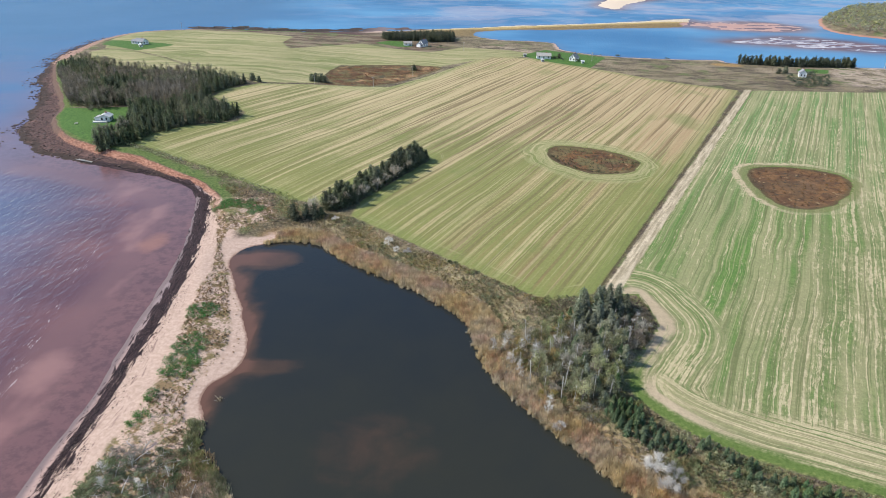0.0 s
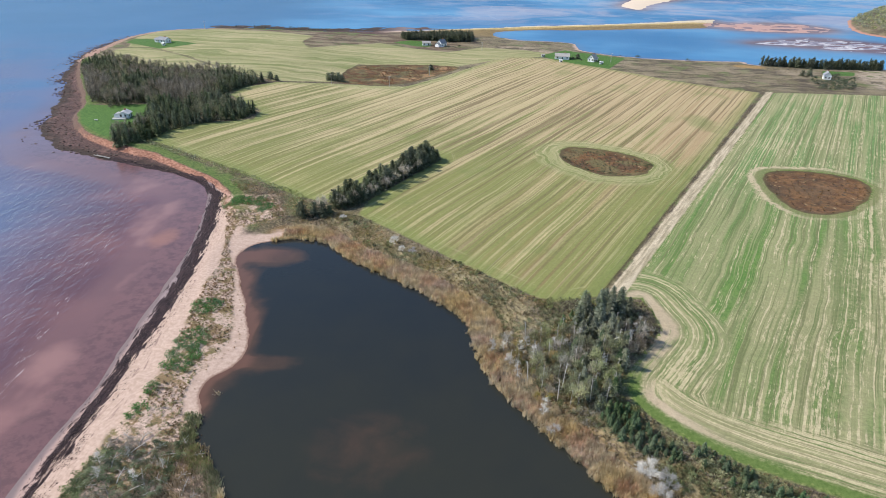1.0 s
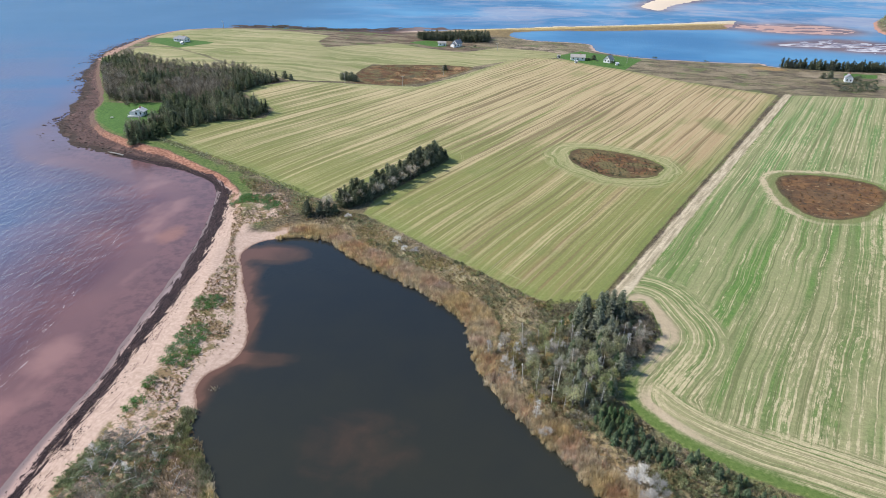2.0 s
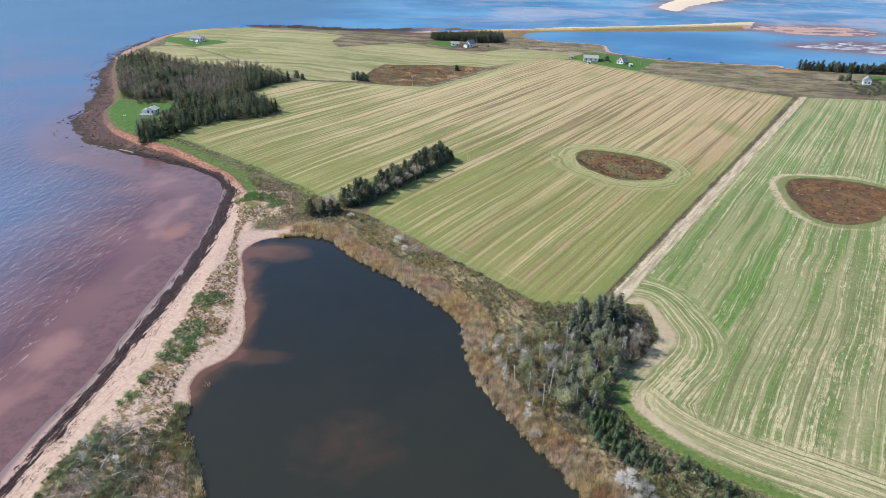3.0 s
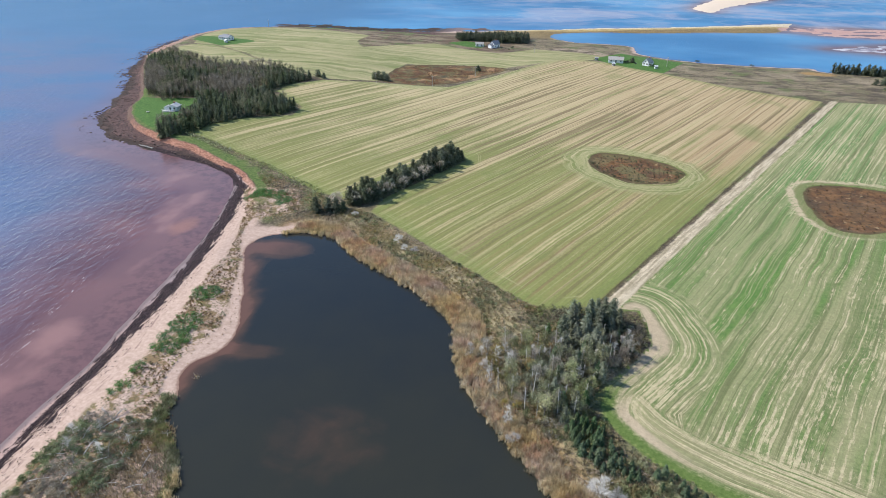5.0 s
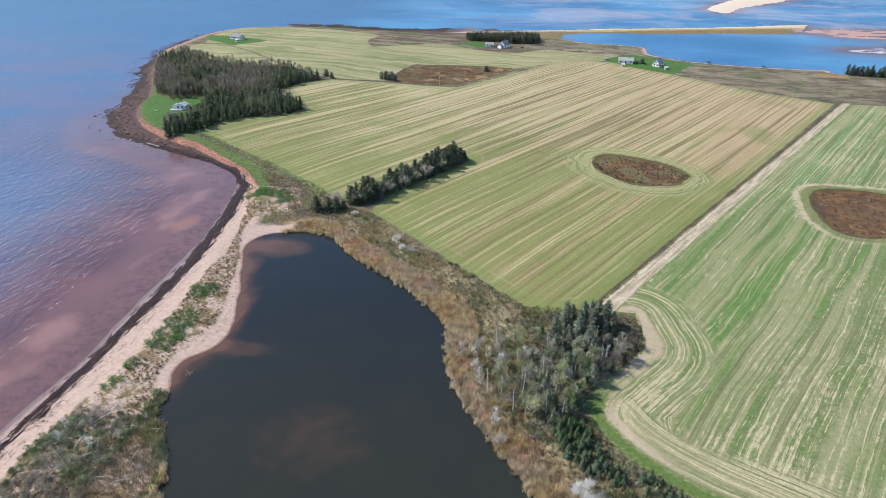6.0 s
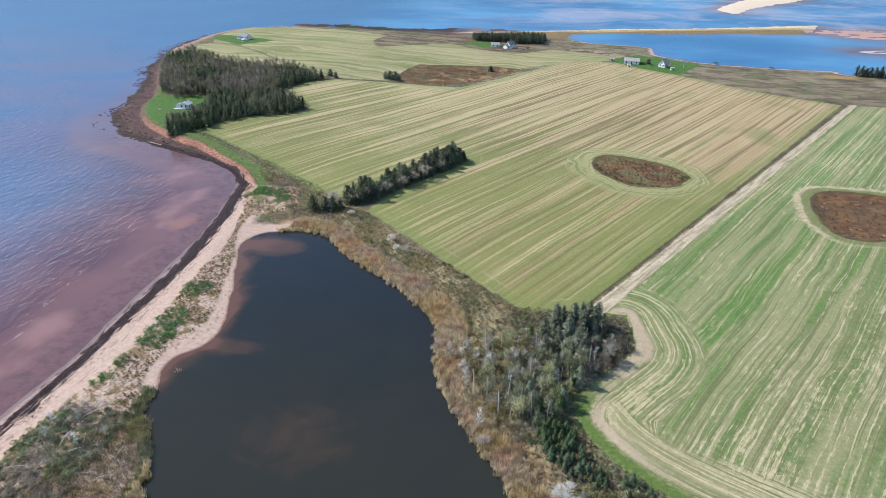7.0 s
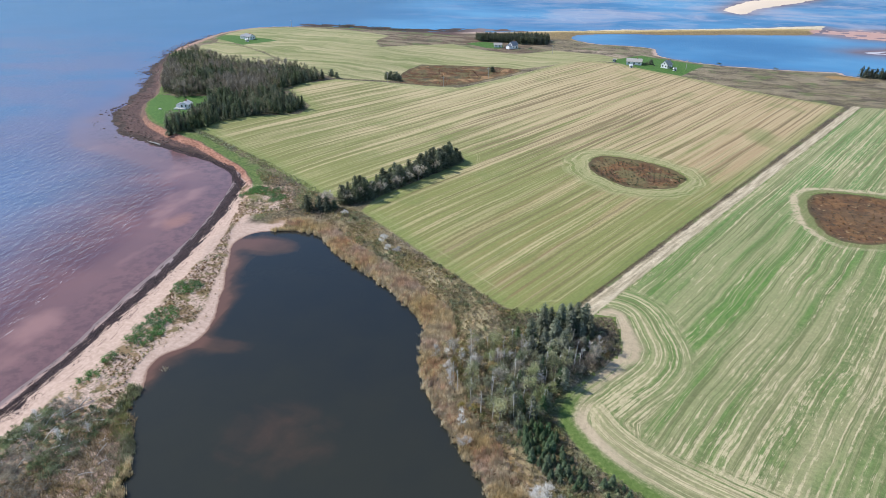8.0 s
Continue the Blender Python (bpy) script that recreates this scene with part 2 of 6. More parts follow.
# ---- materials ----
class Nodes:
    """Short names for the nodes of one material."""

    def __init__(self, name, rough=0.9, spec=0.3):
        self.mat = bpy.data.materials.new(name)
        self.mat.use_nodes = True
        self.nt = self.mat.node_tree
        self.bsdf = self.nt.nodes["Principled BSDF"]
        self.bsdf.inputs["Roughness"].default_value = rough
        self.bsdf.inputs["Specular IOR Level"].default_value = spec

    def add(self, kind, **values):
        n = self.nt.nodes.new(kind)
        for key, v in values.items():
            if hasattr(v, "node"):
                self.nt.links.new(v, n.inputs[key])
            else:
                n.inputs[key].default_value = v
        return n

    def put(self, socket, v):
        if hasattr(v, "node"):
            self.nt.links.new(v, socket)
        else:
            socket.default_value = v if not isinstance(v, tuple) or len(v) != 3 or socket.type != "RGBA" else (*v, 1)

    def math(self, op, a, b=0.0, c=0.0):
        n = self.nt.nodes.new("ShaderNodeMath")
        n.operation = op
        for s, v in zip(n.inputs, (a, b, c)):
            self.put(s, v)
        return n.outputs[0]

    def attr(self, name):
        n = self.nt.nodes.new("ShaderNodeAttribute")
        n.attribute_name = name
        return n.outputs["Fac"]

    def place(self):
        n = self.nt.nodes.new("ShaderNodeVectorMath")
        n.operation = "SCALE"
        n.inputs["Scale"].default_value = 1 / U
        self.nt.links.new(self.nt.nodes.new("ShaderNodeNewGeometry").outputs["Position"], n.inputs[0])
        return n.outputs[0]

    def island(self):
        return self.nt.nodes.new("ShaderNodeNewGeometry").outputs["Random Per Island"]

    def local(self):
        return self.nt.nodes.new("ShaderNodeTexCoord").outputs["Object"]

    def chance(self):
        return self.nt.nodes.new("ShaderNodeObjectInfo").outputs["Random"]

    def xyz(self, v):
        n = self.nt.nodes.new("ShaderNodeSeparateXYZ")
        self.put(n.inputs[0], v)
        return n.outputs

    def vec(self, x, y, z=0.0):
        n = self.nt.nodes.new("ShaderNodeCombineXYZ")
        for s, v in zip(n.inputs, (x, y, z)):
            self.put(s, v)
        return n.outputs[0]

    def noise(self, where, size, detail=3.0, rough=0.55, warp=0.0):
        n = self.nt.nodes.new("ShaderNodeTexNoise")
        self.put(n.inputs["Vector"], where)
        n.inputs["Scale"].default_value, n.inputs["Detail"].default_value = size, detail
        n.inputs["Roughness"].default_value, n.inputs["Distortion"].default_value = rough, warp
        return n.outputs["Fac"]

    def ramp(self, v, lo, hi, a=0.0, b=1.0):
        n = self.nt.nodes.new("ShaderNodeMapRange")
        n.interpolation_type = "SMOOTHSTEP"
        for s, q in zip(n.inputs[:5], (v, lo, hi, a, b)):
            self.put(s, q)
        return n.outputs[0]

    def mix(self, f, a, b):
        n = self.nt.nodes.new("ShaderNodeMix")
        n.data_type = "RGBA"
        self.put(n.inputs[0], f)
        self.put(n.inputs[6], a)
        self.put(n.inputs[7], b)
        return n.outputs[2]

    def bump(self, height, far, strength=1.0):
        n = self.nt.nodes.new("ShaderNodeBump")
        n.inputs["Distance"].default_value, n.inputs["Strength"].default_value = far, strength
        self.put(n.inputs["Height"], height)
        self.put(self.bsdf.inputs["Normal"], n.outputs[0])

    def colour(self, v):
        self.put(self.bsdf.inputs["Base Color"], v)
        return self


ROW_DIR = radians(59.6)          # the way in which the fields are worked
CA, SA = math.cos(ROW_DIR), math.sin(ROW_DIR)


def ground_material(name, cover):
    """The ground of one region. cover: what grows or lies in it; fields beyond it show at its border only, in plain."""
    g = Nodes(name, 0.95, 0.2)
    p = g.place()
    x, y, z = g.xyz(p)
    fine, mid, big = g.noise(p, 1.1, 4), g.noise(p, 0.16, 4), g.noise(p, 0.018, 3)
    grain = g.noise(p, 4.0, 3)
    edge = lambda name, soft, wob=1.5, off=0.0: g.ramp(g.math("ADD", g.attr(name), g.math("MULTIPLY_ADD", mid, wob, g.math("MULTIPLY_ADD", fine, wob * 0.6, -0.8 * wob + off))), -soft, soft)
    along = g.math("ADD", g.math("MULTIPLY", x, CA), g.math("MULTIPLY", y, SA))
    across = g.math("SUBTRACT", g.math("MULTIPLY", y, CA), g.math("MULTIPLY", x, SA))
    # rough land: brown heath with olive and straw patches
    heath = g.mix(g.ramp(mid, 0.35, 0.65), (0.074, 0.056, 0.040), (0.128, 0.110, 0.060))
    heath = g.mix(g.ramp(fine, 0.45, 0.75), heath, (0.20, 0.16, 0.10))
    heath = g.mix(g.ramp(g.noise(p, 0.045, 5, 0.65), 0.50, 0.42, 0.0, 0.65), heath, (0.055, 0.044, 0.034))
    heath = g.mix(g.ramp(g.noise(p, 0.025, 4), 0.58, 0.70, 0.0, 0.7), heath, (0.27, 0.215, 0.15))
    if "wild" in cover:
        dry_land = g.math("MULTIPLY", g.math("MULTIPLY", g.ramp(g.math("MULTIPLY_ADD", y, -0.15, x), 222, 240), g.math("MULTIPLY", g.ramp(y, 440, 452), g.ramp(y, 620, 580))), g.ramp(g.noise(p, 0.06, 5, 0.65), 0.40, 0.54))
        heath = g.mix(dry_land, heath, g.mix(fine, (0.30, 0.235, 0.185), (0.42, 0.335, 0.265)))
        moor = g.math("MULTIPLY", g.ramp(y, 520, 545), g.math("MULTIPLY", g.ramp(x, 20, -20), g.ramp(g.noise(p, 0.05, 4, 0.65), 0.36, 0.50)))
        heath = g.mix(moor, heath, g.mix(mid, (0.060, 0.045, 0.032), (0.135, 0.085, 0.055)))
        hill = g.math("MULTIPLY", g.ramp(g.math("ADD", g.math("POWER", g.math("MULTIPLY", g.math("SUBTRACT", x, 52.0), 0.8), 2.0), g.math("POWER", g.math("SUBTRACT", y, 560.0), 2.0)), 900, 300), g.ramp(g.noise(p, 0.09, 4), 0.40, 0.56))
        heath = g.mix(hill, heath, (0.32, 0.245, 0.185))
    heath = g.mix(g.ramp(g.noise(p, 0.06, 3), 0.52, 0.68), heath, (0.10, 0.115, 0.045))
    heath = g.mix(g.ramp(y, 420, 450, 0.0, g.ramp(g.noise(g.vec(g.math("MULTIPLY", x, 0.03), g.math("MULTIPLY", y, 0.09)), 1.0, 5, 0.7), 0.46, 0.58, 0.0, 0.6)), heath, (0.255, 0.205, 0.135))
    col = heath
    if "wild" in cover:
        # straw and rust of the marsh behind the reeds
        marsh = g.mix(g.ramp(g.noise(p, 0.10, 5, 0.65), 0.42, 0.58), (0.130, 0.108, 0.050), (0.30, 0.25, 0.145))
        col = g.mix(g.math("MULTIPLY", g.math("MULTIPLY", g.ramp(g.attr("pond"), 26, 16), g.ramp(x, -50, -40)), 0.8), col, marsh)
        # reed bed round the pond
        reed = g.mix(fine, (0.17, 0.105, 0.05), (0.26, 0.17, 0.08))
        col = g.mix(g.math("MULTIPLY", g.ramp(g.attr("pond"), 12, 6), g.ramp(x, -66, -60)), col, reed)
    near_sea = 0.0
    if "shore" in cover:
        # sand
        sand = g.mix(g.ramp(fine, 0.3, 0.7), (0.41, 0.292, 0.230), (0.475, 0.350, 0.280))
        sand = g.mix(g.ramp(g.noise(p, 0.45, 5, 0.7), 0.52, 0.68, 0.0, 0.45), sand, (0.33, 0.235, 0.175))
        wet = g.mix(g.ramp(g.math("MULTIPLY_ADD", mid, 2.0, g.attr("coast")), 1.5, 3.2), (0.165, 0.125, 0.125), g.mix(g.ramp(y, 110, 160), (0.34, 0.235, 0.205), (0.24, 0.185, 0.185)))
        beach = g.mix(g.ramp(g.math("ADD", g.math("ADD", g.attr("coast"), g.ramp(x, -50, 0, 0.0, 4.5)), g.math("MULTIPLY", mid, 2.0)), 4.6, 6.2), wet, sand)
        beach = g.mix(g.math("MULTIPLY", g.ramp(g.math("ABSOLUTE", g.math("SUBTRACT", g.attr("coast"), 8.2)), 3.4, 0.5), g.ramp(g.noise(g.vec(g.math("MULTIPLY", g.attr("coast"), 1.1), g.math("MULTIPLY", y, 0.16)), 1.0, 5, 0.7, 0.6), 0.54, 0.64, 0.0, 0.7)), beach, (0.17, 0.105, 0.09))
        near_sea = g.math("MULTIPLY", g.ramp(g.math("SUBTRACT", g.attr("coast"), g.ramp(x, 0.0, -60.0, 0.0, 13.0)), 6, 1.5), g.ramp(g.attr("bluff"), 0.0, -1.0))
        col = g.mix(near_sea, col, beach)
        bank = g.math("MULTIPLY", g.ramp(x, -44, -50), g.ramp(g.math("ADD", g.math("ADD", g.attr("pond"), g.ramp(y, 186, 197, 0.0, 5.5)), g.math("ADD", g.math("MULTIPLY", mid, 9), g.math("MULTIPLY", fine, 3))), 19, 16))
        bank = g.math("MULTIPLY", bank, g.ramp(y, 92, 100))
        col = g.mix(bank, col, g.mix(g.ramp(g.math("MULTIPLY_ADD", fine, 0.8, g.attr("pond")), 1.5, 0.7), sand, (0.25, 0.155, 0.115)))
        near_sea = g.math("MAXIMUM", near_sea, bank)
        # dune plants
        dune = g.mix(g.ramp(mid, 0.4, 0.6), (0.235, 0.155, 0.085), (0.165, 0.130, 0.062))
        dune = g.mix(g.ramp(g.noise(p, 0.35, 5, 0.65), 0.44, 0.54), dune, sand)
        dune = g.mix(g.ramp(g.noise(p, 1.6, 4, 0.7), 0.50, 0.62, 0.0, 0.75), dune, (0.10, 0.095, 0.045))
        col = g.mix(edge("dune", 0.8, 3.0), col, dune)
        # rocky foreshore and bluff below the fields
        rock = g.mix(g.ramp(fine, 0.35, 0.65), (0.045, 0.028, 0.027), (0.105, 0.060, 0.052))
        rock = g.mix(g.ramp(g.math("MULTIPLY_ADD", mid, 7.0, g.attr("coast")), 9.5, 5.5, 0.0, 0.8), rock, (0.030, 0.022, 0.017))
        rock = g.mix(g.ramp(mid, 0.54, 0.78, 0.0, 0.8), rock, (0.17, 0.098, 0.082))
        fore = g.math("MULTIPLY", g.ramp(y, 236, 256), g.math("MULTIPLY", g.ramp(g.attr("bluff"), 0.5, -0.5), g.ramp(x, -60, -90)))
        col = g.mix(fore, col, rock)
        clay = g.mix(g.ramp(g.noise(g.vec(g.math("MULTIPLY", x, 1.0), g.math("MULTIPLY", y, 1.0), g.math("MULTIPLY", z, 4.0)), 0.6, 4), 0.35, 0.7), (0.190, 0.084, 0.056), (0.375, 0.198, 0.138))
        clay = g.mix(g.ramp(g.math("MULTIPLY_ADD", mid, 40.0, y), 302, 328, 0.0, 0.95), clay, (0.105, 0.068, 0.053))
        face = g.math("MULTIPLY", g.ramp(g.math("MULTIPLY_ADD", fine, 1.5, g.attr("bluff")), -1.9, -1.0), g.ramp(g.attr("bluff"), 0.7, -0.1))
        face = g.math("MULTIPLY", face, g.math("MULTIPLY", g.ramp(x, -75, -100), g.ramp(g.attr("coast"), 0.5, 3)))
        col = g.mix(face, col, clay)
        # wrack line
        weed = g.mix(g.ramp(g.noise(g.vec(g.math("MULTIPLY", g.attr("coast"), 1.6), g.math("MULTIPLY", y, 0.25)), 1.0, 5, 0.7, 0.5), 0.36, 0.66), (0.011, 0.007, 0.009), (0.048, 0.029, 0.031))
        wm = g.ramp(g.math("ADD", g.attr("weed"), g.math("MULTIPLY_ADD", g.noise(g.vec(g.math("MULTIPLY", g.attr("coast"), 0.75), g.math("MULTIPLY", y, 0.16)), 1.0, 6, 0.7, 0.5), 10.0, -5.25)), -0.3, 0.4)
        col = g.mix(wm, col, weed)
        # green strip on the cliff edge and rough grass about the fields
        verge = g.mix(g.ramp(fine, 0.3, 0.7), (0.055, 0.100, 0.022), (0.115, 0.142, 0.044))
        rim = g.math("MULTIPLY", g.ramp(g.attr("bluff"), 0.2, 1.4), g.ramp(g.math("MULTIPLY_ADD", mid, 12.0, g.attr("bluff")), 16, 10))
        col = g.mix(g.math("MULTIPLY", rim, g.ramp(x, -70, -90)), col, verge)
        scar = g.math("MULTIPLY", g.ramp(g.math("MULTIPLY_ADD", mid, 14.0, y), 474, 490), g.math("MULTIPLY", g.ramp(g.math("MULTIPLY_ADD", mid, 6.0, g.attr("bluff")), 11, 8), g.ramp(x, -200, -260)))
        col = g.mix(g.math("MULTIPLY", scar, g.ramp(g.attr("coast"), 0, 3)), col, g.mix(fine, (0.24, 0.135, 0.10), (0.36, 0.24, 0.185)))
    # mown hay fields with the rows of the machine
    stretch = lambda fa, fc, where=None: g.vec(g.math("MULTIPLY", along, fa), g.math("MULTIPLY", across if where is None else where, fc), 0.0)
    hay = g.mix(g.ramp(mid, 0.35, 0.65), (0.145, 0.175, 0.052), (0.20, 0.195, 0.075))
    hay_c = g.mix(mid, (0.20, 0.20, 0.08), (0.32, 0.28, 0.15))
    crop = g.mix(g.ramp(fine, 0.3, 0.7), (0.085, 0.135, 0.030), (0.15, 0.178, 0.058))
    if "hay" in cover:
        bow = g.math("MULTIPLY_ADD", g.noise(p, 0.012, 2), 4.0, g.math("MULTIPLY_ADD", fine, 0.35, across))
        wide = g.noise(stretch(0.003, 0.085, bow), 1.0, 2, 0.55)
        rows = g.noise(stretch(0.006, 0.30, bow), 1.0, 3, 0.6)
        thin = g.noise(stretch(0.016, 1.1, bow), 1.0, 3, 0.6)
        dry = g.math("ADD", g.math("MULTIPLY", wide, 0.7), g.math("ADD", g.math("MULTIPLY_ADD", rows, 1.25, -0.25), g.math("MULTIPLY", thin, 0.28)))
        dry = g.math("ADD", dry, g.math("MULTIPLY_ADD", fine, 0.14, -0.07))
        dry = g.math("ADD", dry, g.math("MULTIPLY_ADD", big, 0.45, g.ramp(g.math("MULTIPLY_ADD", x, 0.6, y), 170, 500, -0.58, -0.20)))
        pale = g.mix(g.ramp(x, -40, 120), (0.385, 0.315, 0.175), g.mix(g.ramp(y, 330, 200), (0.365, 0.275, 0.155), (0.305, 0.245, 0.112)))
        hay = g.mix(g.ramp(dry, 0.52, 0.86), g.mix(g.ramp(y, 230, 330), (0.182, 0.188, 0.064), (0.168, 0.176, 0.062)), pale)
        lines = g.noise(stretch(0.0045, 0.50, bow), 1.0, 3, 0.6)
        hay = g.mix(g.ramp(lines, 0.52, 0.60, 0.0, g.math("MULTIPLY", g.ramp(x, -110, 20, 0.35, 1.0), g.ramp(y, 180, 330, 0.50, 0.78))), hay, (0.132, 0.096, 0.050))
        hay = g.mix(g.ramp(lines, 0.45, 0.38, 0.0, g.ramp(y, 180, 330, 0.38, 0.5)), hay, (0.41, 0.34, 0.185))
        hay = g.mix(g.ramp(g.noise(stretch(0.008, 0.9, bow), 1.0, 2, 0.5), 0.60, 0.66, 0.0, 0.45), hay, (0.41, 0.345, 0.19))
        hay = g.mix(g.ramp(g.noise(stretch(0.005, 0.75, bow), 1.0, 2, 0.5), 0.40, 0.34, 0.0, 0.45), hay, (0.135, 0.118, 0.055))
        red = g.math("MULTIPLY", g.ramp(g.attr("track"), -95, -20), g.ramp(g.noise(stretch(0.007, 0.30), 1.0, 3), 0.48, 0.62, 0.0, 0.34))
        hay = g.mix(red, hay, (0.245, 0.148, 0.080))
        sprout = g.math("ADD", g.math("POWER", g.math("SUBTRACT", x, 142.0), 2.0), g.math("POWER", g.math("MULTIPLY", g.math("SUBTRACT", y, 350.0), 0.5), 2.0))
        hay = g.mix(g.ramp(g.math("MULTIPLY_ADD", mid, 110.0, sprout), 190, 30, 0.0, 0.6), hay, (0.125, 0.165, 0.05))
        hay = g.mix(g.ramp(g.noise(p, 0.03, 3), 0.58, 0.72, 0.0, 0.4), hay, (0.13, 0.165, 0.05))
        hay = g.mix(g.ramp(g.math("MULTIPLY_ADD", mid, 5.0, g.attr("field_a")), 12, 3.5, 0.0, 0.5), hay, (0.145, 0.185, 0.052))
        lap = g.noise(g.vec(g.math("MULTIPLY", g.attr("field_a"), 0.85), g.math("MULTIPLY", x, 0.012), g.math("MULTIPLY", y, 0.012)), 1.0, 2, 0.6)
        hay = g.mix(g.math("MULTIPLY", g.ramp(g.attr("field_a"), 13, 8), g.ramp(g.math("MULTIPLY_ADD", g.noise(p, 0.05, 3), 0.5, lap), 0.84, 0.94, 0.0, 0.3)), hay, (0.37, 0.33, 0.175))
        apron = g.ramp(g.math("MULTIPLY_ADD", g.noise(p, 0.07, 4, 0.6), 12.0, g.attr("oval")), -8.0, -0.5)
        arcs = g.noise(g.vec(g.math("MULTIPLY", g.math("MULTIPLY_ADD", g.noise(p, 0.07, 3), 9.0, g.attr("oval")), 0.7), g.math("MULTIPLY", along, 0.02)), 1.0, 2, 0.6)
        hay = g.mix(g.math("MULTIPLY", apron, 0.7), hay, g.mix(g.ramp(arcs, 0.42, 0.62), (0.150, 0.178, 0.060), (0.36, 0.325, 0.175)))
        ring = g.ramp(g.math("ABSOLUTE", g.math("ADD", g.attr("oval"), 3.6)), 2.6, 0.8)
        hay = g.mix(g.math("MULTIPLY", ring, g.ramp(thin, 0.3, 0.6)), hay, (0.27, 0.255, 0.12))
    if "far hay" not in cover and "crop" not in cover:
        col = g.mix(edge("field_a", 0.7, 1.2), col, hay)
    if "far hay" in cover:
        tilt = g.math("MULTIPLY_ADD", x, 0.10, g.math("MULTIPLY_ADD", big, 40.0, y))
        hay_c = g.mix(g.ramp(g.math("ADD", g.noise(g.vec(g.math("MULTIPLY", x, 0.008), g.math("MULTIPLY", tilt, 0.16)), 1.0, 4, 0.6), g.math("MULTIPLY", big, 0.4)), 0.50, 0.90), (0.155, 0.175, 0.062), (0.335, 0.292, 0.158))
        hay_c = g.mix(g.ramp(g.noise(g.vec(g.math("MULTIPLY", x, 0.006), g.math("MULTIPLY", tilt, 0.33)), 1.0, 2), 0.58, 0.66, 0.0, 0.5), hay_c, (0.165, 0.150, 0.075))
        hay_c = g.mix(g.ramp(g.noise(g.vec(g.math("MULTIPLY", x, 0.007), g.math("MULTIPLY", tilt, 0.28), 5.0), 1.0, 2), 0.60, 0.68, 0.0, 0.6), hay_c, (0.385, 0.335, 0.19))
        hay_c = g.mix(g.ramp(g.math("MULTIPLY_ADD", fine, 1.2, g.attr("lane")), 3.2, 1.8, 0.0, 0.8), hay_c, (0.085, 0.080, 0.038))
    if "crop" not in cover:
        col = g.mix(edge("field_c", 1.0, 2.5), col, hay_c)
    # green field with pale broken rows that follow its southern edge
    if "crop" in cover:
        lush = g.ramp(g.math("MULTIPLY_ADD", g.noise(p, 0.03, 4, 0.6), 110.0, g.math("MULTIPLY_ADD", y, -0.35, g.math("MULTIPLY", g.attr("track"), -1.0))), 62, 18)
        lush = g.math("MAXIMUM", lush, g.ramp(g.noise(p, 0.05, 4, 0.6), 0.56, 0.66, 0.0, 0.5))
        tuft = g.math("ADD", g.math("POWER", g.math("DIVIDE", g.math("SUBTRACT", x, 75.0), 19.0), 2.0), g.math("POWER", g.math("DIVIDE", g.math("SUBTRACT", y, 163.0), 9.0), 2.0))
        lush = g.math("MAXIMUM", lush, g.ramp(g.math("MULTIPLY_ADD", g.noise(p, 0.12, 4, 0.7), 1.6, tuft), 2.0, 1.0))
        lush = g.math("MAXIMUM", lush, g.ramp(y, 230, 330))

        def sown(coord, straw, lushness, seed):
            """Broken pale swaths that run across coord on green and olive stubble; straw: how much of it is pale."""
            c = g.math("MULTIPLY_ADD", g.noise(p, 0.22, 3), 0.35, g.math("MULTIPLY_ADD", g.noise(p, 0.028, 2), g.ramp(y, 170, 260, 3.6, 1.2), g.math("ADD", coord, seed)))
            wander = lambda fa, fc, detail=2, rough=0.55: g.noise(stretch(fa, fc, c), 1.0, detail, rough)
            dash = g.noise(g.vec(g.math("MULTIPLY", along, 0.22), g.math("MULTIPLY", c, 1.0), seed), 1.0, 6, 0.8)
            base = g.mix(lushness, g.mix(g.ramp(mid, 0.35, 0.65), (0.142, 0.172, 0.066), (0.192, 0.202, 0.092)), g.mix(mid, g.mix(g.ramp(y, 190, 300), (0.070, 0.160, 0.030), (0.105, 0.195, 0.055)), g.mix(g.ramp(y, 190, 300), (0.120, 0.190, 0.052), (0.170, 0.235, 0.095))))
            base = g.mix(g.ramp(g.noise(p, 0.55, 5, 0.75), 0.40, 0.60, 0.45, 0.0), base, (0.060, 0.118, 0.030))
            base = g.mix(g.ramp(wander(0.007, 0.17), 0.42, 0.60, 0.0, 0.7), base, (0.270, 0.250, 0.132))
            base = g.mix(g.ramp(wander(0.010, 1.5, 3), 0.50, 0.60, 0.0, 0.6), base, (0.265, 0.25, 0.128))
            base = g.mix(g.ramp(wander(0.004, 0.40), 0.55, 0.60, 0.0, 0.5), base, (0.105, 0.135, 0.048))
            base = g.mix(g.ramp(wander(0.014, 0.95, 3), 0.42, 0.34, 0.0, 0.55), base, (0.092, 0.125, 0.045))
            v = g.math("ADD", g.math("MULTIPLY_ADD", wander(0.006, 1.05, 3, 0.6), 5.4, -2.7), g.math("MULTIPLY_ADD", dash, 5.0, -2.5))
            v = g.math("ADD", v, g.math("ADD", g.math("MULTIPLY_ADD", lushness, -0.35, straw), g.math("MULTIPLY_ADD", g.noise(p, 0.04, 3), 1.8, -0.9)))
            out = g.mix(g.ramp(v, 0.30, 0.90, 0.0, 0.9), base, g.mix(fine, (0.36, 0.305, 0.175), (0.46, 0.395, 0.25)))
            return g.mix(g.ramp(wander(0.009, 0.75, 3, 0.6), 0.56, 0.62, 0.0, 0.75), out, (0.118, 0.128, 0.054))

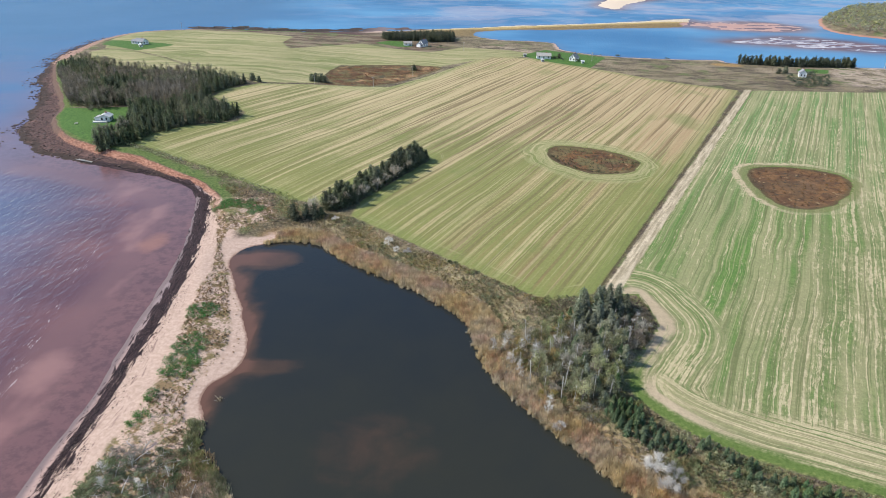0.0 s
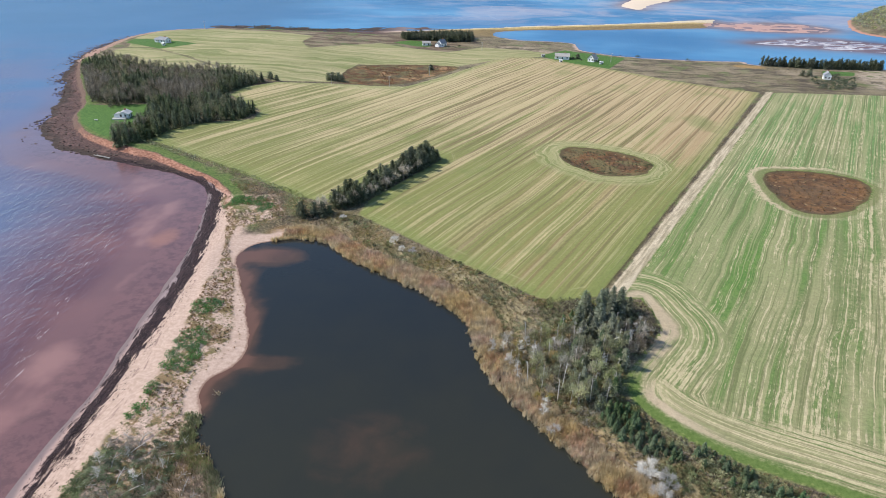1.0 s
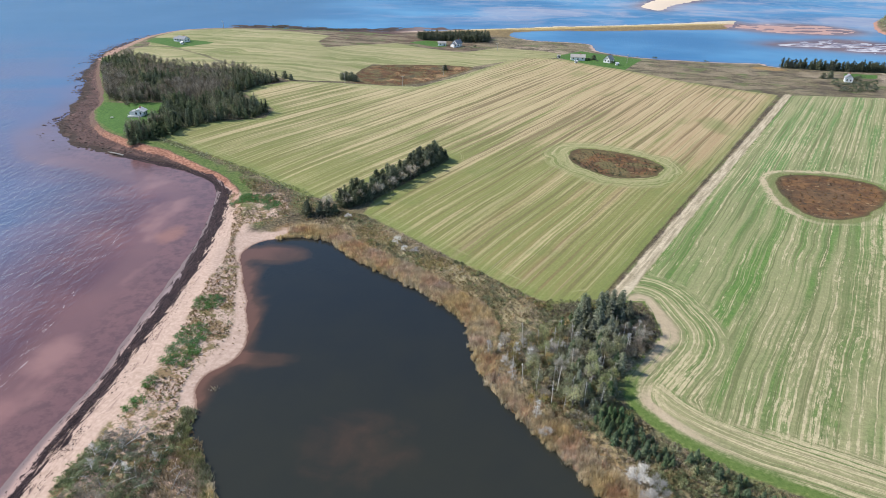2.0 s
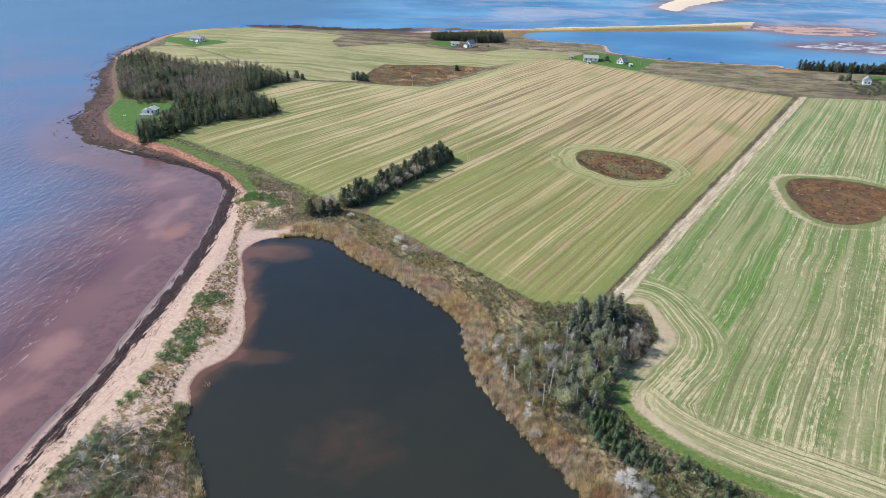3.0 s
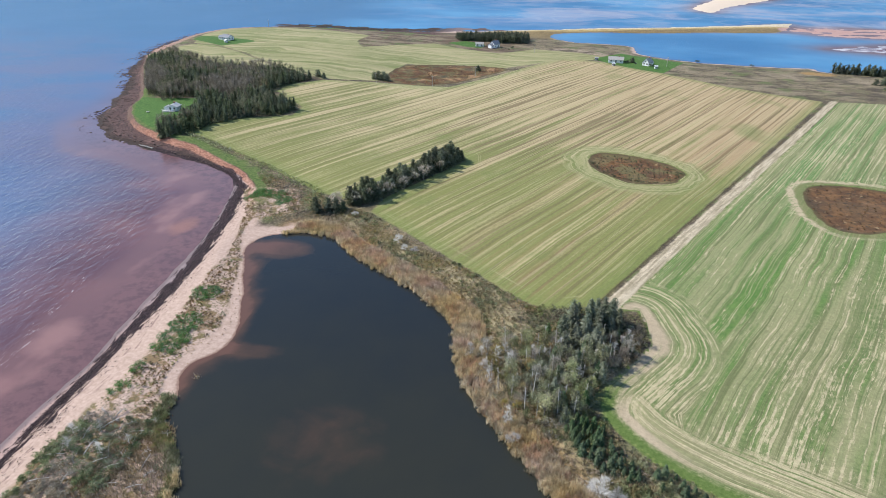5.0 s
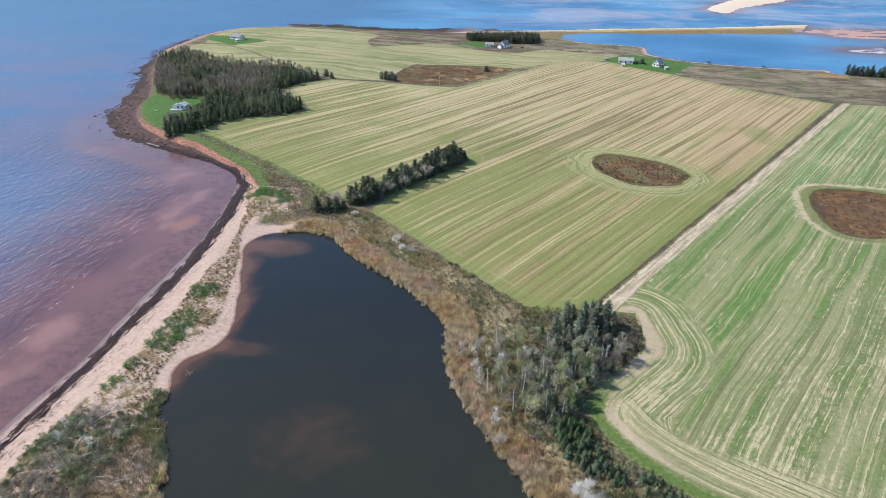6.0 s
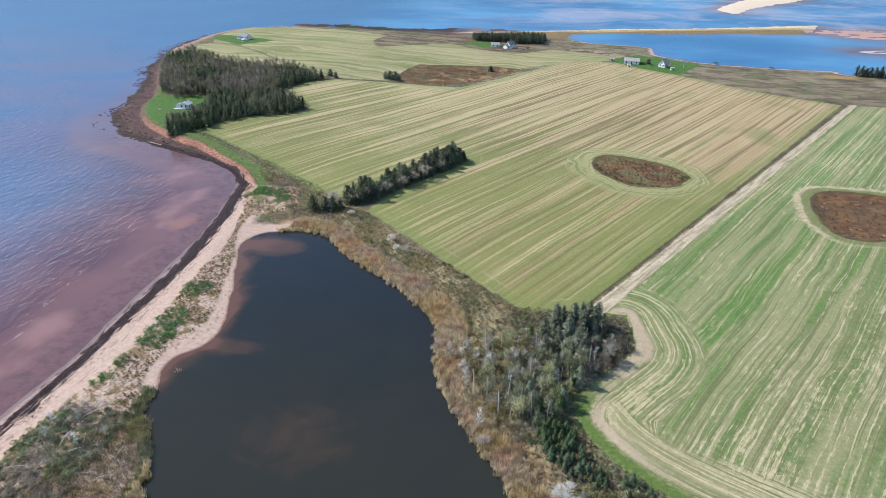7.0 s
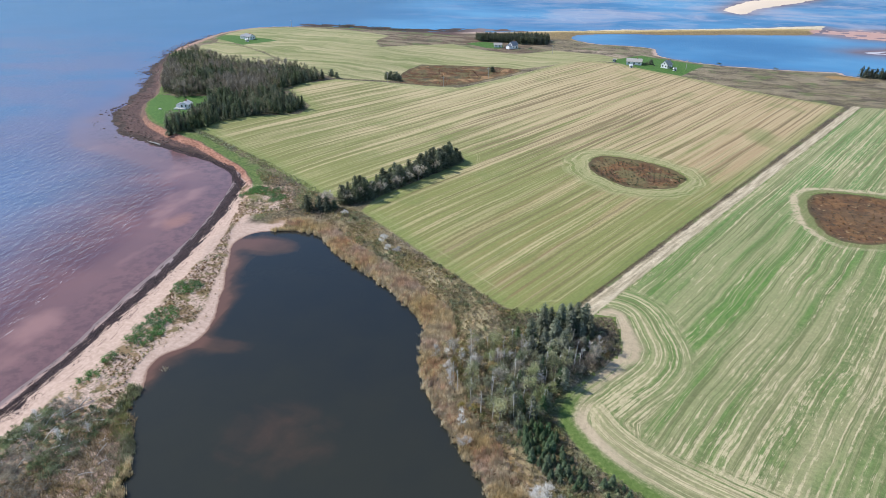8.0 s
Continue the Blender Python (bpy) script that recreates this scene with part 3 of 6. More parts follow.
        wob = g.math("ADD", g.math("MULTIPLY_ADD", mid, 5.0, -2.5), g.math("MULTIPLY_ADD", g.noise(stretch(0.04, 0.9), 1.0, 3, 0.7), 8.0, -4.0))
        bend = g.ramp(g.math("MULTIPLY_ADD", wob, 0.8, g.attr("edge_n")), 19.5, 16)
        block = g.ramp(g.math("ADD", g.attr("edge_s"), wob), g.ramp(x, 50, 100, 13.0, 20.0), g.ramp(x, 50, 100, 10.5, 17.0))
        block = g.math("MULTIPLY", block, g.ramp(g.math("ADD", x, g.math("MULTIPLY", wob, 0.6)), 53, 58))
        crop = sown(across, g.ramp(y, 150, 300, 0.16, 0.50), lush, 0.0)
        crop = g.mix(bend, crop, sown(g.attr("edge_n"), 0.42, g.math("MULTIPLY", lush, 0.5), 31.0))
        tail = sown(g.attr("edge_s"), 0.62, g.math("MULTIPLY", lush, 0.3), 57.0)
        tail = g.mix(g.ramp(g.noise(g.vec(g.math("MULTIPLY", x, 0.035), g.math("MULTIPLY_ADD", mid, 0.6, g.math("MULTIPLY", g.attr("edge_s"), 1.0))), 1.0, 4, 0.7), 0.48, 0.60, 0.0, 0.7), tail, (0.185, 0.172, 0.088))
        crop = g.mix(block, crop, tail)
        arc = g.noise(g.vec(g.math("MULTIPLY", g.attr("edge_n"), 0.9), g.math("MULTIPLY", y, 0.03)), 1.0, 4, 0.7)
        bare = g.math("MULTIPLY", g.ramp(g.math("MULTIPLY_ADD", mid, 6.0, g.attr("edge_n")), 9.0, 5.5), g.ramp(arc, 0.36, 0.50))
        lane = g.ramp(g.math("ABSOLUTE", g.math("SUBTRACT", g.math("MULTIPLY_ADD", mid, 1.5, g.attr("edge_b")), 5.9)), 2.0, 0.7)
        bare = g.math("MAXIMUM", bare, g.math("MULTIPLY", lane, g.math("MULTIPLY", g.ramp(x, 72, 54), g.ramp(y, 124, 114))))
        crop = g.mix(g.math("MULTIPLY", bare, 0.9), crop, g.mix(mid, (0.33, 0.255, 0.17), (0.44, 0.355, 0.25)))
        crop = g.mix(g.math("MULTIPLY", g.ramp(g.math("MULTIPLY_ADD", fine, 2.0, g.attr("edge_b")), 5.5, 3.5), g.ramp(y, 134, 118)), crop, g.mix(fine, (0.066, 0.116, 0.024), (0.118, 0.158, 0.046)))
        skirt = g.math("MULTIPLY", g.ramp(g.math("ABSOLUTE", g.math("ADD", g.math("MULTIPLY_ADD", g.noise(p, 0.10, 4, 0.65), 9.0, g.attr("oval")), 0.2)), 2.4, 0.7), g.ramp(g.math("MULTIPLY_ADD", y, -0.8, x), -30, -60, 0.25, 1.0))
        crop = g.mix(g.math("MULTIPLY", skirt, g.ramp(g.noise(p, 0.5, 4, 0.7), 0.36, 0.52)), crop, (0.40, 0.325, 0.21))
        crop = g.mix(g.ramp(g.math("MULTIPLY_ADD", mid, 2.0, g.attr("oval")), -3.2, -1.8, 0.0, 0.75), crop, (0.15, 0.155, 0.062))
    if "hay" not in cover and "far hay" not in cover:
        col = g.mix(edge("field_b", 0.6, 1.4), col, crop)
    # lawns
    lawn = g.mix(g.ramp(fine, 0.3, 0.7), (0.044, 0.106, 0.020), (0.070, 0.136, 0.029))
    col = g.mix(edge("lawn", 0.6, 1.0), col, lawn)
    # wet hollows, red-brown
    bog = g.mix(g.ramp(g.noise(p, 0.22, 4), 0.4, 0.62), (0.092, 0.048, 0.024), (0.155, 0.082, 0.036))
    bog = g.mix(g.ramp(g.noise(p, 0.05, 4), 0.50, 0.62, 0.0, 0.5), bog, (0.085, 0.060, 0.036))
    bog = g.mix(g.ramp(g.noise(p, 0.5, 4), 0.56, 0.68), bog, (0.055, 0.042, 0.028))
    bog = g.mix(g.ramp(g.noise(p, 0.3, 4), 0.62, 0.72), bog, (0.24, 0.16, 0.085))
    bog = g.mix(g.math("MULTIPLY", g.ramp(x, 120, 110), g.ramp(g.noise(p, 0.12, 4), 0.44, 0.58, 0.0, 0.8)), bog, (0.125, 0.11, 0.048))
    bog = g.mix(g.ramp(g.noise(p, 0.06, 5, 0.7), 0.55, 0.64, 0.0, g.ramp(y, 300, 400, 0.2, 0.85)), bog, (0.30, 0.165, 0.085))
    bog = g.mix(g.ramp(g.noise(p, 0.045, 5, 0.7), 0.46, 0.36, 0.0, g.ramp(y, 300, 400, 0.2, 0.85)), bog, (0.055, 0.050, 0.030))
    bog = g.mix(g.ramp(g.attr("oval"), 3.0, 0.4, 0.0, 0.75), bog, (0.075, 0.06, 0.028))
    col = g.mix(edge("oval", 0.5, 1.4), col, bog)
    # dirt track and its dark ditch
    dirt = g.mix(g.ramp(g.noise(stretch(0.06, 0.9), 1.0, 4), 0.35, 0.65), (0.27, 0.225, 0.145), (0.45, 0.375, 0.265))
    col = g.mix(edge("track", 0.5, 1.4), col, dirt)
    ditch = g.math("MULTIPLY", g.ramp(g.math("ABSOLUTE", g.math("ADD", g.attr("track"), 1.3)), 0.6, 0.15), g.ramp(g.attr("field_b"), -2.4, -4.2))
    col = g.mix(g.math("MULTIPLY", ditch, g.math("MULTIPLY", g.ramp(g.attr("field_a"), -3.4, -1.0), g.ramp(fine, 0.36, 0.56))), col, (0.07, 0.058, 0.03))
    if "wild" in cover:
        # sand and weed of the far bars, the wooded headland
        straw = g.mix(g.ramp(mid, 0.35, 0.65), (0.43, 0.315, 0.135), (0.27, 0.20, 0.09))
        spit = g.math("MULTIPLY", g.ramp(y, 630, 655), g.ramp(x, -60, 20))
        keel = g.math("ADD", g.math("MULTIPLY_ADD", x, -0.335, y), g.math("MULTIPLY_ADD", mid, 8.0, -692.0))
        straw = g.mix(g.ramp(keel, -6, -11, 0.0, 0.7), straw, (0.125, 0.088, 0.045))
        col = g.mix(spit, col, g.mix(g.ramp(keel, 0.0, 5.0), straw, (0.50, 0.42, 0.30)))
        col = g.mix(g.ramp(g.attr("bar"), -12, -6), col, (0.58, 0.47, 0.36))
        # pale wet sand bars; their sky sheen is painted on as lavender-white braids
        shine = g.mix(g.ramp(g.noise(g.vec(g.math("MULTIPLY", x, 0.07), g.math("MULTIPLY", y, 0.2)), 1.0, 4, 0.6, 1.0), 0.46, 0.56), (0.13, 0.12, 0.16), (0.48, 0.46, 0.48))
        flat = g.mix(g.math("MAXIMUM", g.ramp(y, 700, 725), g.ramp(x, 250, 200)), shine, g.mix(mid, (0.33, 0.185, 0.155), (0.44, 0.29, 0.25)))
        flat = g.mix(g.ramp(x, 120, 40), flat, g.mix(mid, (0.055, 0.035, 0.03), (0.13, 0.075, 0.06)))
        col = g.mix(g.ramp(g.attr("flat"), -8, -4), col, flat)
        col = g.mix(g.ramp(g.attr("head"), -9, -7), col, g.mix(g.ramp(g.attr("head"), 1.5, 4.5), (0.31, 0.17, 0.125), heath))
        tawny = g.math("ADD", g.math("POWER", g.math("SUBTRACT", x, 236.0), 2.0), g.math("POWER", g.math("MULTIPLY", g.math("SUBTRACT", y, 521.0), 1.6), 2.0))
        col = g.mix(g.ramp(g.math("MULTIPLY_ADD", mid, 160.0, tawny), 330, 150), col, (0.27, 0.17, 0.07))
    # fine mottling of stems, clods and litter
    litter = g.nt.nodes.new("ShaderNodeHueSaturation")
    g.put(litter.inputs["Color"], col)
    calm = g.math("MAXIMUM", near_sea, g.math("MULTIPLY", 0.75, g.math("MAXIMUM", g.ramp(g.attr("field_a"), -0.5, 1), g.math("MAXIMUM", g.ramp(g.attr("field_c"), -0.5, 1), g.math("MULTIPLY", g.ramp(g.attr("field_b"), -0.5, 1), 0.9)))))
    g.put(litter.inputs["Value"], g.ramp(g.noise(p, 1.1, 8, 0.86), 0.32, 0.68, g.math("MULTIPLY_ADD", calm, 0.32, 0.62), g.math("MULTIPLY_ADD", calm, -0.34, 1.42)))
    col = litter.outputs[0]
    g.colour(col)
    g.bump(g.math("MULTIPLY", g.math("ADD", g.math("MULTIPLY", fine, 0.7), g.math("MULTIPLY", grain, 0.3)), g.math("MULTIPLY_ADD", near_sea, -0.85, 1.0)), 0.35, 0.8)
    return g.mat


def water(g, col, height, far, most, rough):
    """Murky water: its own colour below, and a wavy gloss on top that grows towards grazing."""
    g.colour(col)
    g.bsdf.inputs["Specular IOR Level"].default_value = 0.0
    g.bsdf.inputs["Roughness"].default_value = 1.0
    wave = g.nt.nodes.new("ShaderNodeBump")
    wave.inputs["Distance"].default_value = far
    g.put(wave.inputs["Height"], height)
    gloss = g.nt.nodes.new("ShaderNodeBsdfGlossy")
    gloss.inputs["Roughness"].default_value = rough
    fres = g.nt.nodes.new("ShaderNodeFresnel")
    fres.inputs["IOR"].default_value = 1.33
    g.nt.links.new(wave.outputs[0], gloss.inputs["Normal"])
    g.nt.links.new(wave.outputs[0], fres.inputs["Normal"])
    both = g.nt.nodes.new("ShaderNodeMixShader")
    g.put(both.inputs[0], g.math("MINIMUM", fres.outputs[0], most))
    g.nt.links.new(g.bsdf.outputs[0], both.inputs[1])
    g.nt.links.new(gloss.outputs[0], both.inputs[2])
    g.nt.links.new(both.outputs[0], g.nt.nodes["Material Output"].inputs["Surface"])
    return g.mat


def sea_material():
    g = Nodes("sea_water")
    p = g.place()
    x, y, z = g.xyz(p)
    shoal = g.attr("shoal")
    cloud = g.noise(p, 0.012, 4)
    drift = g.vec(g.math("MULTIPLY", x, 0.0065), g.math("MULTIPLY", y, 0.0095))
    patch = g.noise(drift, 1.0, 5, 0.6, 0.8)
    murk = g.mix(g.ramp(g.noise(p, 0.035, 3), 0.35, 0.7), (0.104, 0.053, 0.062), (0.160, 0.079, 0.079))
    deep = g.mix(g.ramp(g.noise(drift, 0.6, 4), 0.35, 0.65), (0.012, 0.112, 0.262), (0.062, 0.215, 0.385))
    deep = g.mix(g.ramp(x, -120, -260), deep, g.mix(cloud, (0.009, 0.082, 0.195), (0.025, 0.112, 0.240)))
    col = g.mix(g.ramp(g.math("ADD", shoal, g.math("MULTIPLY_ADD", cloud, 0.2, -0.1)), 0.02, 0.85), deep, murk)
    # patchy mauve haze over the western sea, painted into the water's colour
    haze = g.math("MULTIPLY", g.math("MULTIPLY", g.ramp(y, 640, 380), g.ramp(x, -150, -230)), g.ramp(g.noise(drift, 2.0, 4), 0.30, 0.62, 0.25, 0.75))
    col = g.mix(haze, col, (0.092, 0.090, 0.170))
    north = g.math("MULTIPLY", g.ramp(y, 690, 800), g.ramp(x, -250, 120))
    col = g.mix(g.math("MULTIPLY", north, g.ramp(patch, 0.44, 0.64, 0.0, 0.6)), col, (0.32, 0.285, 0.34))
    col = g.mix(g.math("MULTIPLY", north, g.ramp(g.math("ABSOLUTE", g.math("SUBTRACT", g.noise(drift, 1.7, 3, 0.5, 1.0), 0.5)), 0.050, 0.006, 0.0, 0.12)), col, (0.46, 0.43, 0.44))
    # weedy bottom under the edge, pale sand banks further out, small breaking crests
    off = g.attr("offing")
    u = g.math("MULTIPLY_ADD", y, -0.05, x)
    v = g.math("MULTIPLY_ADD", x, 0.05, y)
    shelf = g.math("MULTIPLY", g.ramp(g.math("MULTIPLY_ADD", cloud, 20.0, off), 36, 28), g.ramp(y, 330, 250))
    col = g.mix(g.math("MULTIPLY", shelf, 0.55), col, (0.172, 0.094, 0.089))
    weedy = g.math("MULTIPLY", g.ramp(off, 16, 7), g.ramp(g.noise(p, 0.28, 5, 0.7), 0.42, 0.62, 0.0, 0.45))
    col = g.mix(g.math("MULTIPLY", weedy, g.ramp(y, 330, 250)), col, (0.062, 0.042, 0.046))
    bank = g.math("MULTIPLY", g.ramp(g.math("ABSOLUTE", g.math("SUBTRACT", off, 17.0)), 11, 3), g.ramp(g.noise(g.vec(g.math("MULTIPLY", x, 0.05), g.math("MULTIPLY", y, 0.03)), 1.0, 3), 0.52, 0.68, 0.0, 0.55))
    col = g.mix(g.math("MULTIPLY", bank, g.ramp(y, 280, 220)), col, (0.30, 0.165, 0.145))
    crest = g.noise(g.vec(g.math("MULTIPLY", off, 0.9), g.math("MULTIPLY", v, 0.16)), 1.0, 5, 0.65, 1.2)
    crest = g.math("MULTIPLY", g.ramp(crest, 0.60, 0.66), g.math("MULTIPLY", g.ramp(g.math("ABSOLUTE", g.math("SUBTRACT", g.math("MULTIPLY_ADD", y, -0.11, off), 10.0)), 3.6, 0.6), g.ramp(g.noise(p, 0.06, 2), 0.40, 0.56)))
    col = g.mix(g.math("MULTIPLY", crest, g.math("MULTIPLY", g.ramp(y, 215, 195), 0.8)), col, (0.56, 0.50, 0.50))
    for bx, by, rx, ry, tone in ((-99.0, 191.0, 6.0, 9.0, (0.36, 0.17, 0.115)), (-97.0, 121.0, 7.5, 10.0, (0.36, 0.20, 0.175)), (-97.0, 98.0, 6.0, 9.0, (0.33, 0.175, 0.155))):
        d2 = g.math("ADD", g.math("POWER", g.math("DIVIDE", g.math("SUBTRACT", x, bx), rx), 2.0), g.math("POWER", g.math("DIVIDE", g.math("SUBTRACT", y, by), ry), 2.0))
        col = g.mix(g.ramp(g.math("MULTIPLY_ADD", g.noise(p, 0.12, 3), 1.2, d2), 1.7, 0.5, 0.0, 0.45), col, tone)
    chop = g.noise(g.vec(g.math("MULTIPLY", u, 0.40), g.math("MULTIPLY", v, 0.19)), 1.0, 2, 0.5, 0.25)
    chop = g.math("MULTIPLY_ADD", g.noise(g.vec(g.math("MULTIPLY", u, 1.3), g.math("MULTIPLY", v, 0.6)), 1.0, 2, 0.5, 0.3), 0.18, chop)
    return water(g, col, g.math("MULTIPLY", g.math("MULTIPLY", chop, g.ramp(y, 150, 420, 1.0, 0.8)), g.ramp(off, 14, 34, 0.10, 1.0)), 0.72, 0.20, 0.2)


def pond_material():
    g = Nodes("pond_water")
    p = g.place()
    x, y, z = g.xyz(p)
    mid = g.noise(p, 0.07, 3)
    # reflected sky painted into the base colour: bluish at the far end, browner near
    dark = g.mix(g.math("MULTIPLY_ADD", mid, 0.5, g.ramp(y, 165, 85, 0.0, 0.6)), (0.0115, 0.0158, 0.0195), (0.0262, 0.0268, 0.0195))
    bed = g.mix(g.noise(p, 0.3, 3), (0.056, 0.035, 0.024), (0.080, 0.047, 0.031))
    bed = g.mix(g.ramp(g.attr("shoal"), 0.75, 1.0), bed, (0.112, 0.058, 0.040))
    col = g.mix(g.ramp(g.math("ADD", g.attr("shoal"), g.math("MULTIPLY_ADD", g.noise(p, 0.10, 4, 0.6, 0.4), 0.9, -0.45)), 0.18, 0.95), dark, bed)
    return water(g, col, g.noise(p, 0.8, 3), 0.02, 0.22, 0.05)


def plain(name, a, b, size=1.5, rough=0.8, spec=0.3, deep=0.02, world_space=False):
    g = Nodes(name, rough, spec)
    p = g.place() if world_space else g.local()
    n, m = g.noise(p, size, 4), g.noise(p, size * 7, 3)
    g.colour(g.mix(g.ramp(g.math("ADD", g.math("MULTIPLY", n, 0.7), g.math("MULTIPLY", m, 0.3)), 0.3, 0.7), a, b))
    g.bump(m, deep)
    return g.mat


def leafy(name, a, b, c, rough=0.75, clump=0.0):
    """Foliage: each leaf or spray has its own shade between three colours, and each tree its own cast."""
    g = Nodes(name, rough, 0.25)
    i = g.island()
    col = g.mix(g.ramp(i, 0.0, 0.6), a, b)
    col = g.mix(g.ramp(i, 0.72, 1.0), col, c)
    spot = g.noise(g.place(), 0.22, 3)
    col = g.mix(g.ramp(spot, 0.35, 0.7, 0.0, 0.55), col, c)
    hue = g.nt.nodes.new("ShaderNodeHueSaturation")
    g.put(hue.inputs["Saturation"], g.ramp(g.noise(g.place(), 0.09, 2), 0.3, 0.7, 0.75, 1.15))
    tone = g.ramp(g.chance(), 0, 1, 0.75, 1.3)
    if clump:
        px, py, pz = g.xyz(g.place())
        tone = g.math("MULTIPLY", tone, g.ramp(g.noise(g.vec(px, py, 0.0), 0.45, 2, 0.6), 0.34, 0.66, 1 - clump, 1 + clump))
    g.put(hue.inputs["Value"], tone)
    g.put(hue.inputs["Hue"], g.ramp(g.math("FRACT", g.math("MULTIPLY", g.chance(), 7.3)), 0, 1, 0.485, 0.51))
    g.put(hue.inputs["Color"], col)
    g.colour(hue.outputs[0])
    # thin leaves let part of the light through
    thin = g.nt.nodes.new("ShaderNodeBsdfTranslucent")
    g.put(thin.inputs[0], hue.outputs[0])
    both = g.nt.nodes.new("ShaderNodeMixShader")
    both.inputs[0].default_value = 0.4
    g.nt.links.new(g.bsdf.outputs[0], both.inputs[1])
    g.nt.links.new(thin.outputs[0], both.inputs[2])
    g.nt.links.new(both.outputs[0], g.nt.nodes["Material Output"].inputs["Surface"])
    return g.mat


M_GROUND = {"ground": ground_material("rough_land", ("wild", "shore")), "field_1": ground_material("hay_field", ("hay",)), "field_2": ground_material("sown_field", ("crop",)),
            "field_3": ground_material("far_hay_field", ("far hay",)), "beach": ground_material("beach_sand", ("shore",)), "lawn": ground_material("mown_lawn", ()), "dirt_track": ground_material("track_dirt", ())}
M_SEA, M_POND = sea_material(), pond_material()
M_SPRUCE = leafy("spruce_needles", (0.058, 0.076, 0.044), (0.098, 0.118, 0.070), (0.18, 0.19, 0.125))
M_LICHEN = leafy("grey_green_needles", (0.118, 0.140, 0.090), (0.190, 0.212, 0.136), (0.32, 0.325, 0.24))
M_YOUNG = leafy("young_spruce_needles", (0.050, 0.092, 0.044), (0.084, 0.138, 0.064), (0.15, 0.20, 0.10))
M_LEAF = leafy("dull_green_leaves", (0.165, 0.188, 0.090), (0.245, 0.260, 0.130), (0.37, 0.36, 0.205), clump=0.45)
M_TWIG = leafy("grey_twigs", (0.250, 0.220, 0.168), (0.36, 0.322, 0.250), (0.50, 0.455, 0.37), clump=0.3)
M_WOOD = leafy("grey_wood_crowns", (0.125, 0.115, 0.080), (0.235, 0.215, 0.155), (0.42, 0.385, 0.30), clump=0.5)
M_WOODLEAF = leafy("dull_wood_leaves", (0.100, 0.115, 0.062), (0.165, 0.178, 0.100), (0.27, 0.27, 0.17), clump=0.5)
M_WOODSPRUCE = leafy("woodland_needles", (0.052, 0.070, 0.036), (0.085, 0.105, 0.054), (0.15, 0.165, 0.092), clump=0.45)
M_MAROON = leafy("maroon_twigs", (0.115, 0.090, 0.066), (0.175, 0.142, 0.106), (0.30, 0.255, 0.205), clump=0.4)
M_DEAD = leafy("bleached_wood", (0.40, 0.38, 0.345), (0.52, 0.495, 0.455), (0.66, 0.63, 0.59))
M_BLEACH = leafy("sunlit_dead_wood", (0.46, 0.435, 0.395), (0.58, 0.555, 0.51), (0.70, 0.675, 0.63))
M_GOLD = leafy("yellowing_leaves", (0.23, 0.185, 0.06), (0.32, 0.25, 0.085), (0.40, 0.33, 0.13))
M_SHRUB = leafy("shrub_leaves", (0.150, 0.175, 0.074), (0.235, 0.250, 0.114), (0.36, 0.35, 0.19), clump=0.4)
M_BRIGHT = leafy("dune_green_leaves", (0.055, 0.13, 0.040), (0.085, 0.175, 0.055), (0.13, 0.22, 0.075))
M_RUST = leafy("rust_brush", (0.092, 0.053, 0.026), (0.132, 0.077, 0.037), (0.22, 0.14, 0.07), clump=0.4)
M_BRUSH = leafy("brown_brush", (0.135, 0.105, 0.052), (0.205, 0.160, 0.080), (0.32, 0.262, 0.150), clump=0.3)
M_SCRUB = leafy("scrub_leaves", (0.095, 0.125, 0.062), (0.150, 0.182, 0.090), (0.26, 0.27, 0.16), clump=0.45)
M_GROVE = leafy("tall_spruce_needles", (0.085, 0.108, 0.070), (0.145, 0.168, 0.110), (0.28, 0.29, 0.21))
M_DUNE = leafy("dune_stems", (0.165, 0.105, 0.052), (0.245, 0.165, 0.085), (0.36, 0.27, 0.155), clump=0.35)
M_REED = leafy("reed_stems", (0.335, 0.258, 0.146), (0.405, 0.320, 0.190), (0.51, 0.42, 0.27), clump=0.26)
M_REED_R = leafy("rust_reed_stems", (0.315, 0.215, 0.125), (0.385, 0.272, 0.165), (0.48, 0.365, 0.235), clump=0.26)
M_REED_G = leafy("green_reed_stems", (0.20, 0.225, 0.10), (0.28, 0.29, 0.135), (0.40, 0.38, 0.20), clump=0.35)
M_BARK = plain("bark", (0.13, 0.11, 0.09), (0.30, 0.27, 0.235), 3.0, 0.95)
M_ROCK = plain("shore_rock", (0.035, 0.024, 0.022), (0.11, 0.068, 0.055), 0.8, 0.85)
M_WRACK = leafy("seaweed", (0.022, 0.014, 0.015), (0.050, 0.031, 0.031), (0.12, 0.078, 0.07), 0.6)
M_WHITE = plain("white_siding", (0.70, 0.70, 0.69), (0.78, 0.78, 0.77), 1.2, 0.6)
M_GREY_ROOF = plain("grey_shingle", (0.17, 0.18, 0.20), (0.25, 0.26, 0.28), 1.6, 0.85)
M_PALE_ROOF = plain("weathered_shingle", (0.30, 0.28, 0.26), (0.38, 0.36, 0.33), 1.6, 0.85)
M_WHITE_ROOF = plain("pale_grey_roof", (0.48, 0.47, 0.46), (0.58, 0.57, 0.55), 1.6, 0.7)
M_GLASS = plain("window_glass", (0.02, 0.025, 0.03), (0.035, 0.04, 0.05), 0.6, 0.08, 0.5, 0.0)
M_TRIM = plain("painted_trim", (0.62, 0.62, 0.60), (0.70, 0.70, 0.68), 2.0, 0.5)
